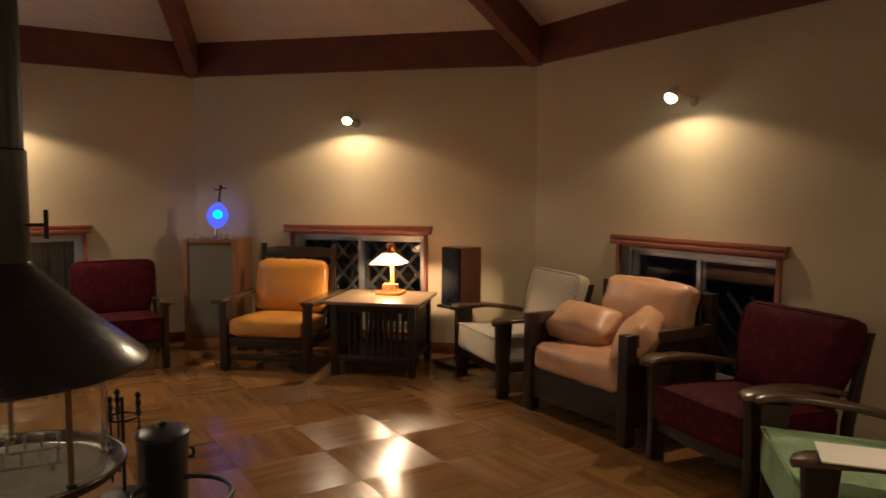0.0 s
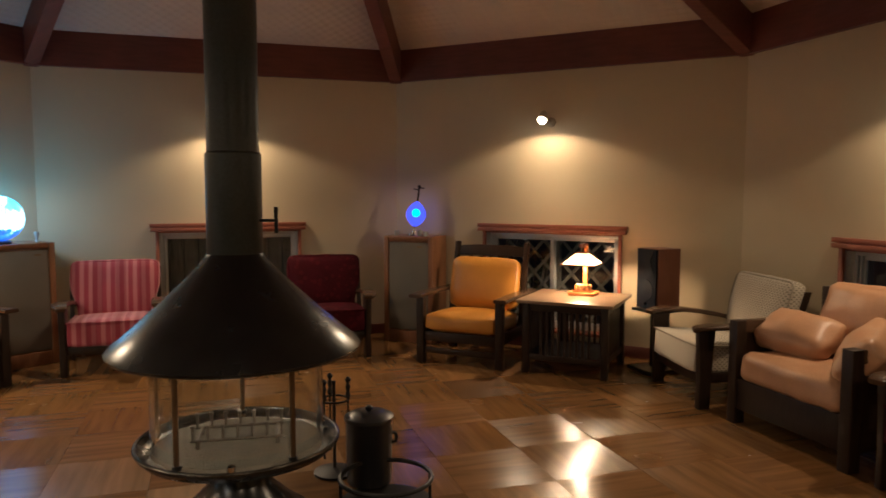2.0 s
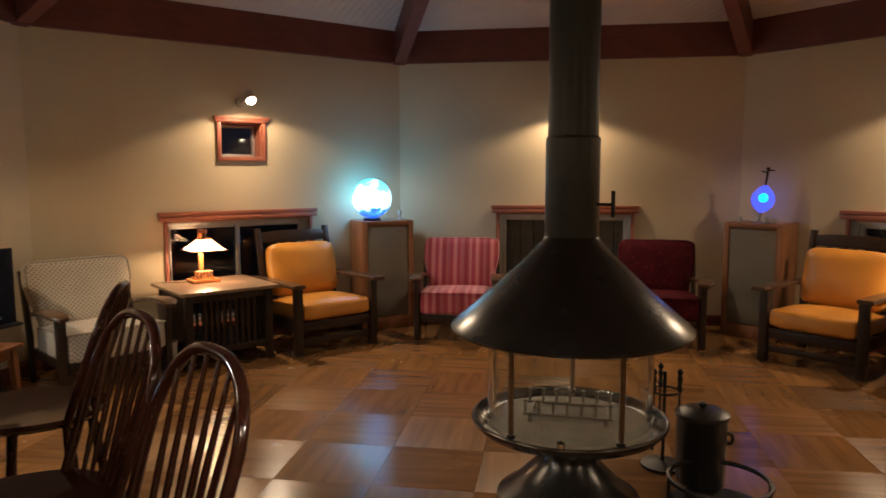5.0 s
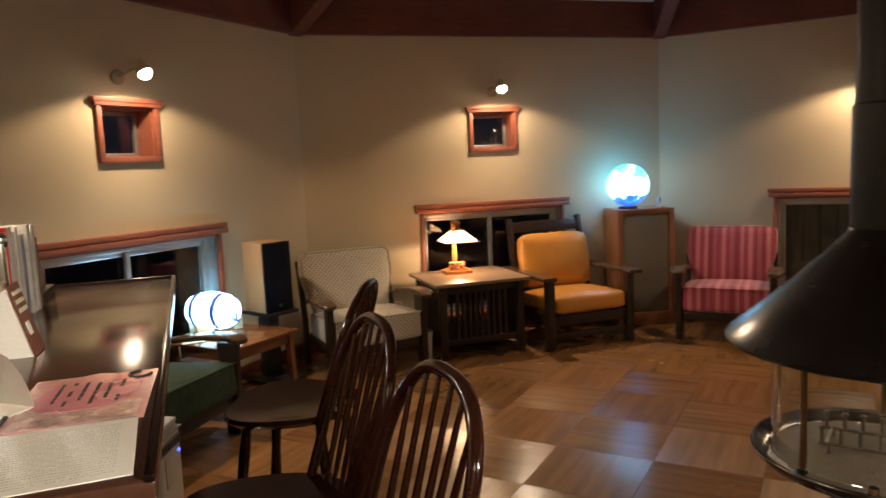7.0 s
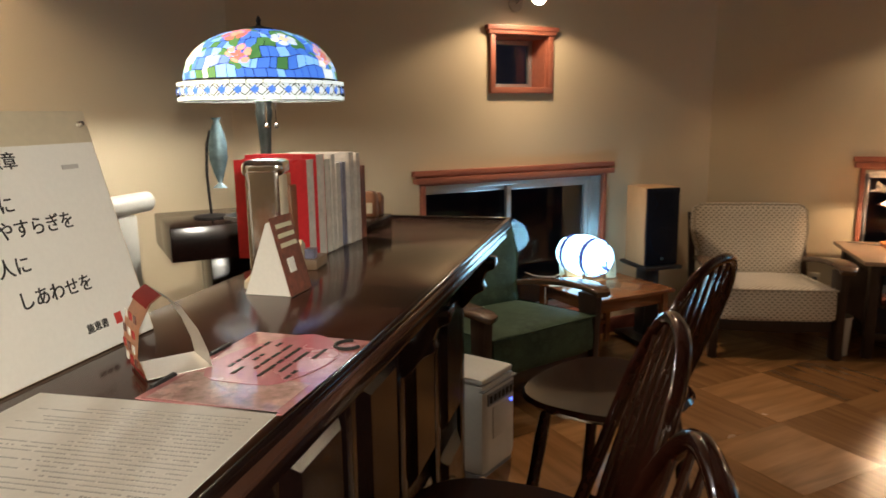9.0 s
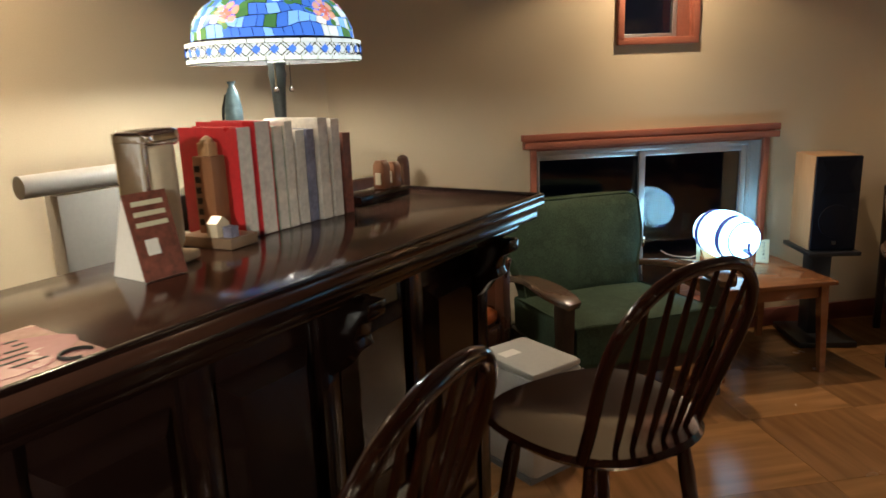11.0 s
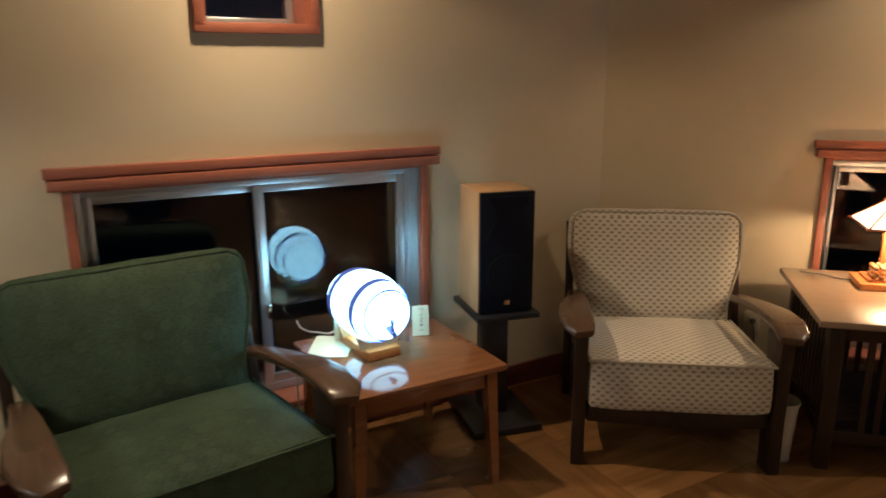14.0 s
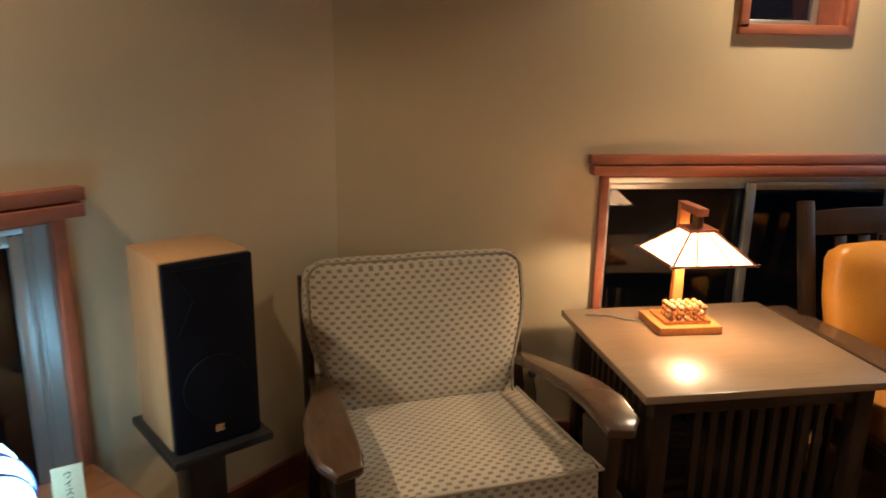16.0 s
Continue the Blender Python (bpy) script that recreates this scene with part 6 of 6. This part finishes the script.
# ---- carved chair, white machine and clutter by the bar's end ----
def captain_chair(m):
    t = thing("carved_armchair", m, "brown wooden armchair with carved arms and orange seat cushion", "armchair")
    W = 0.26
    for s in (-1, 1):
        part("back_post", a_box((s * W, 0.34, 0.55), (0.045, 0.05, 1.10)), BROWN_CHAIR, t, bevel=0.008)
        part("post_knob", lathe([(0.026, 1.085), (0.03, 1.10), (0.024, 1.125), (0.006, 1.135)], 14), BROWN_CHAIR, t).location = (s * W, 0.34, 0)
        part("front_leg", a_box((s * W, -0.24, 0.345), (0.05, 0.05, 0.69)), BROWN_CHAIR, t, bevel=0.006)
        arm = prism([(-0.25, 0.56), (0.33, 0.60), (0.33, 0.72), (0.12, 0.655), (-0.05, 0.635), (-0.16, 0.655), (-0.26, 0.715), (-0.285, 0.71)], 0.03)
        part("arm_board", arm, BROWN_CHAIR, t, bevel=0.005).matrix_basis = pose(s * W, 0, 0, 0, 0, 90)
        part("side_board", a_box((s * W, 0.04, 0.49), (0.014, 0.52, 0.16)), BROWN_CHAIR, t)
        part("side_rail", a_box((s * W, 0.045, 0.37), (0.03, 0.54, 0.07)), BROWN_CHAIR, t, bevel=0.003)
    part("crest_rail", prism([(-W, 0.90), (W, 0.90), (W, 1.02), (0.12, 1.055), (-0.12, 1.055), (-W, 1.02)], 0.03), BROWN_CHAIR, t, bevel=0.004).matrix_basis = pose(0, 0.34, 0)
    part("back_panel", a_box((0, 0.34, 0.66), (0.40, 0.018, 0.46)), BROWN_CHAIR, t)
    part("front_rail", a_box((0, -0.24, 0.37), (2 * W - 0.05, 0.03, 0.07)), BROWN_CHAIR, t, bevel=0.003)
    part("seat_board", a_box((0, 0.04, 0.41), (2 * W - 0.02, 0.58, 0.02)), BROWN_CHAIR, t)
    part("seat_cushion", pillow((2 * W - 0.06, 0.54, 0.075), 0.03, 0.012, pose(0, 0.02, 0.458), wave=0.004, seed=9), ORANGE_CUSHION, t, "orange velvet cushion")
    return t


captain_chair(face(-3.72, -0.99, 84))


def white_machine(m):
    t = thing("white_appliance", m, "white plastic air cleaner standing on the floor by the bar", "air cleaner")
    part("body", pillow((0.27, 0.34, 0.40), 0.03, 0.004, pose(0, 0.05, 0.22)), WHITE_PLASTIC, t)
    part("top_lid", pillow((0.25, 0.32, 0.03), 0.012, 0, pose(0, 0.05, 0.428)), WHITE_PLASTIC, t)
    part("lid_seam", a_box((0, -0.115, 0.395), (0.27, 0.02, 0.006)), GREY_PLASTIC, t)
    part("vent", a_box((0, -0.122, 0.35), (0.20, 0.008, 0.05)), GREY_PLASTIC, t, "grey slotted vent")
    part("front_panel", a_box((0.02, -0.122, 0.24), (0.16, 0.006, 0.14)), WHITE_PLASTIC, t, bevel=0.002)
    part("indicator", a_box((0.08, -0.128, 0.30), (0.012, 0.004, 0.012)), glow("blue_indicator", (0.08, 0.12, 1.0), 4.0), t, "lit blue indicator")
    part("label", a_box((-0.05, 0.10, 0.4445), (0.08, 0.05, 0.001)), PAPER, t, "pale sticker on the lid", smooth=False)
    # flat black bars stand in for the shade inside the slots
    for i in range(6):
        part("vent_slot", a_box((-0.08 + 0.032 * i, -0.1265, 0.35), (0.02, 0.003, 0.03)), SLOT_SHADE, t, smooth=False)
    part("foot", a_box((0, 0.05, 0.012), (0.26, 0.30, 0.024)), GREY_PLASTIC, t)
    return t


white_machine(face(-3.60, -0.365, 72))


# ---- outside the windows ----
def outside_fence():
    t = new("outside_fence")
    t.matrix_world = wall_frame(2) @ pose(0, 1.0, -0.25)
    tagged(t, "weathered board fence outside the window at night", "fence")
    for i in range(22):
        part("board", a_box((-1.6 + i * 0.15, 0, 0.85), (0.14, 0.02, 1.7)), FENCE, t, smooth=False)
    for z in (0.6, 1.3):
        part("rail", a_box((0, -0.03, z), (3.4, 0.04, 0.08)), FENCE, t, smooth=False)


def outside_lattice(k, u, z=-0.25):
    t = new("outside_lattice")
    t.matrix_world = wall_frame(k) @ pose(u, 0.55, z)
    tagged(t, "diagonal lattice screen outside the window at night", "lattice", "lattice screens")
    for i in range(-6, 7):
        for s in (-1, 1):
            part("slat", a_box((i * 0.20, s * 0.006, 0.8), (0.032, 0.008, 1.9), pose(i * 0.0, 0, 0)), LATTICE, t, smooth=False).matrix_basis = Matrix.Translation((i * 0.20, 0, 0.8)) @ pose(0, 0, 0, 0, s * 42, 0) @ Matrix.Translation((-i * 0.20, 0, -0.8))
    for x in (-0.66, 0.66):
        part("post", a_box((x, 0.04, 0.75), (0.06, 0.06, 1.5)), LATTICE, t, smooth=False)


def shrub(m, seed):
    t = new("garden_shrub")
    t.matrix_world = m
    tagged(t, "leafy green shrub outside the dark window", "shrub", "shrubs outside")
    rnd = random.Random(seed)
    stems = bmesh.new()
    leaves = bmesh.new()
    for i in range(16):
        a, r = rnd.uniform(0, 6.28), rnd.uniform(0.1, 0.4)
        tip = Vector((r * math.cos(a), r * math.sin(a) * 0.6, rnd.uniform(0.6, 1.3)))
        rod(stems, (0, 0, 0), tip, 0.01, 0.004, 6)
        for j in range(22):
            p = tip * rnd.uniform(0.4, 1.0) + Vector((rnd.gauss(0, 0.07), rnd.gauss(0, 0.07), rnd.gauss(0, 0.07)))
            d, s = Vector((rnd.gauss(0, 1), rnd.gauss(0, 1), rnd.gauss(0, 0.6))).normalized() * 0.04, Vector((rnd.gauss(0, 1), rnd.gauss(0, 1), rnd.gauss(0, 1))).normalized() * 0.013
            leaves.faces.new([leaves.verts.new(p + q) for q in (-d, s, d, -s)])
    part("stems", stems, FENCE, t)
    part("foliage", leaves, LEAF, t, smooth=False)


outside_fence()
outside_lattice(1, 0.55)
outside_lattice(0, 0.95, -0.75)
shrub(wall_frame(1) @ pose(-0.45, 0.7, -0.25), 4)
shrub(wall_frame(1) @ pose(-0.95, 1.0, -0.25), 6)


# ---- small fittings ----
def wall_outlet(k, u, z):
    t = thing("wall_outlet", wall_frame(k) @ pose(u, 0, z), "pale wall outlet with a plugged lead behind the armchair", "wall outlet")
    part("plate", a_box((0, -0.006, 0), (0.07, 0.01, 0.115)), CREAM, t, bevel=0.003)
    part("plug", a_box((0, -0.024, 0.02), (0.026, 0.03, 0.026)), GREY_PLASTIC, t, bevel=0.004)
    part("lead", tube([(0, -0.035, 0.01), (0.01, -0.05, -0.05), (0.02, -0.03, -0.14), (0.05, -0.03, -0.27)], 0.004, 6), GREY_PLASTIC, t)


wall_outlet(3, -0.93, 0.30)
t = thing("wastebasket", pose(-5.58, 1.44, 0), "small pale plastic wastebasket between the armchair and the side table", "wastebasket")
part("body", lathe([(0.002, 0.004), (0.050, 0.004), (0.064, 0.24), (0.069, 0.24), (0.069, 0.248), (0.061, 0.248), (0.047, 0.012), (0.002, 0.012)], 28, False), WHITE_PLASTIC, t)
part("base_ring", lathe([(0.046, 0.0), (0.053, 0.0), (0.053, 0.008), (0.046, 0.008)], 28), GREY_PLASTIC, t)
t = thing("extension_lead", cherry_m @ pose(-0.33, 0.10, 0), "white lead hanging from the lamp table to the floor", "cable")
part("cable", tube([(0.0, 0.03, 0.47), (-0.02, 0.0, 0.40), (-0.02, -0.01, 0.28), (0.01, -0.01, 0.16), (0.03, 0.02, 0.04), (0.08, 0.06, 0.006)], 0.004, 6), WHITE_PLASTIC, t)
part("plug", a_box((-0.01, -0.01, 0.235), (0.018, 0.018, 0.04)), WHITE_PLASTIC, t, bevel=0.003)

# ---- floor tiles ----
TILE, ORIGIN = 0.503, Vector((-2.268, 5.219))


def tile_mesh(name, material):
    bm = bmesh.new()
    box(bm, (0, 0, -0.006), (TILE - 0.0015, TILE - 0.0015, 0.012))
    me = bpy.data.meshes.new(name)
    bm.to_mesh(me)
    bm.free()
    me.materials.append(material)
    return me


tile_meshes = (tile_mesh("tile_pale", TILE_LIGHT), tile_mesh("tile_brown", TILE_DARK))


def in_room(p, r):
    return all((p.x - CX) * math.cos(radians(45 * k)) + (p.y - CY) * math.sin(radians(45 * k)) < r for k in range(8))


for i in range(-14, 15):
    for j in range(-20, 8):
        c = ORIGIN + Vector((1, -1)) * math.sqrt(0.5) * TILE * (i + 0.5) + Vector((1, 1)) * math.sqrt(0.5) * TILE * (j + 0.5)
        if in_room(c, R + 0.3):
            ob = new("tile", tile_meshes[(i + j) % 2])
            ob.parent = floor
            ob.matrix_basis = pose(c.x, c.y, 0, 0, 0, 45)
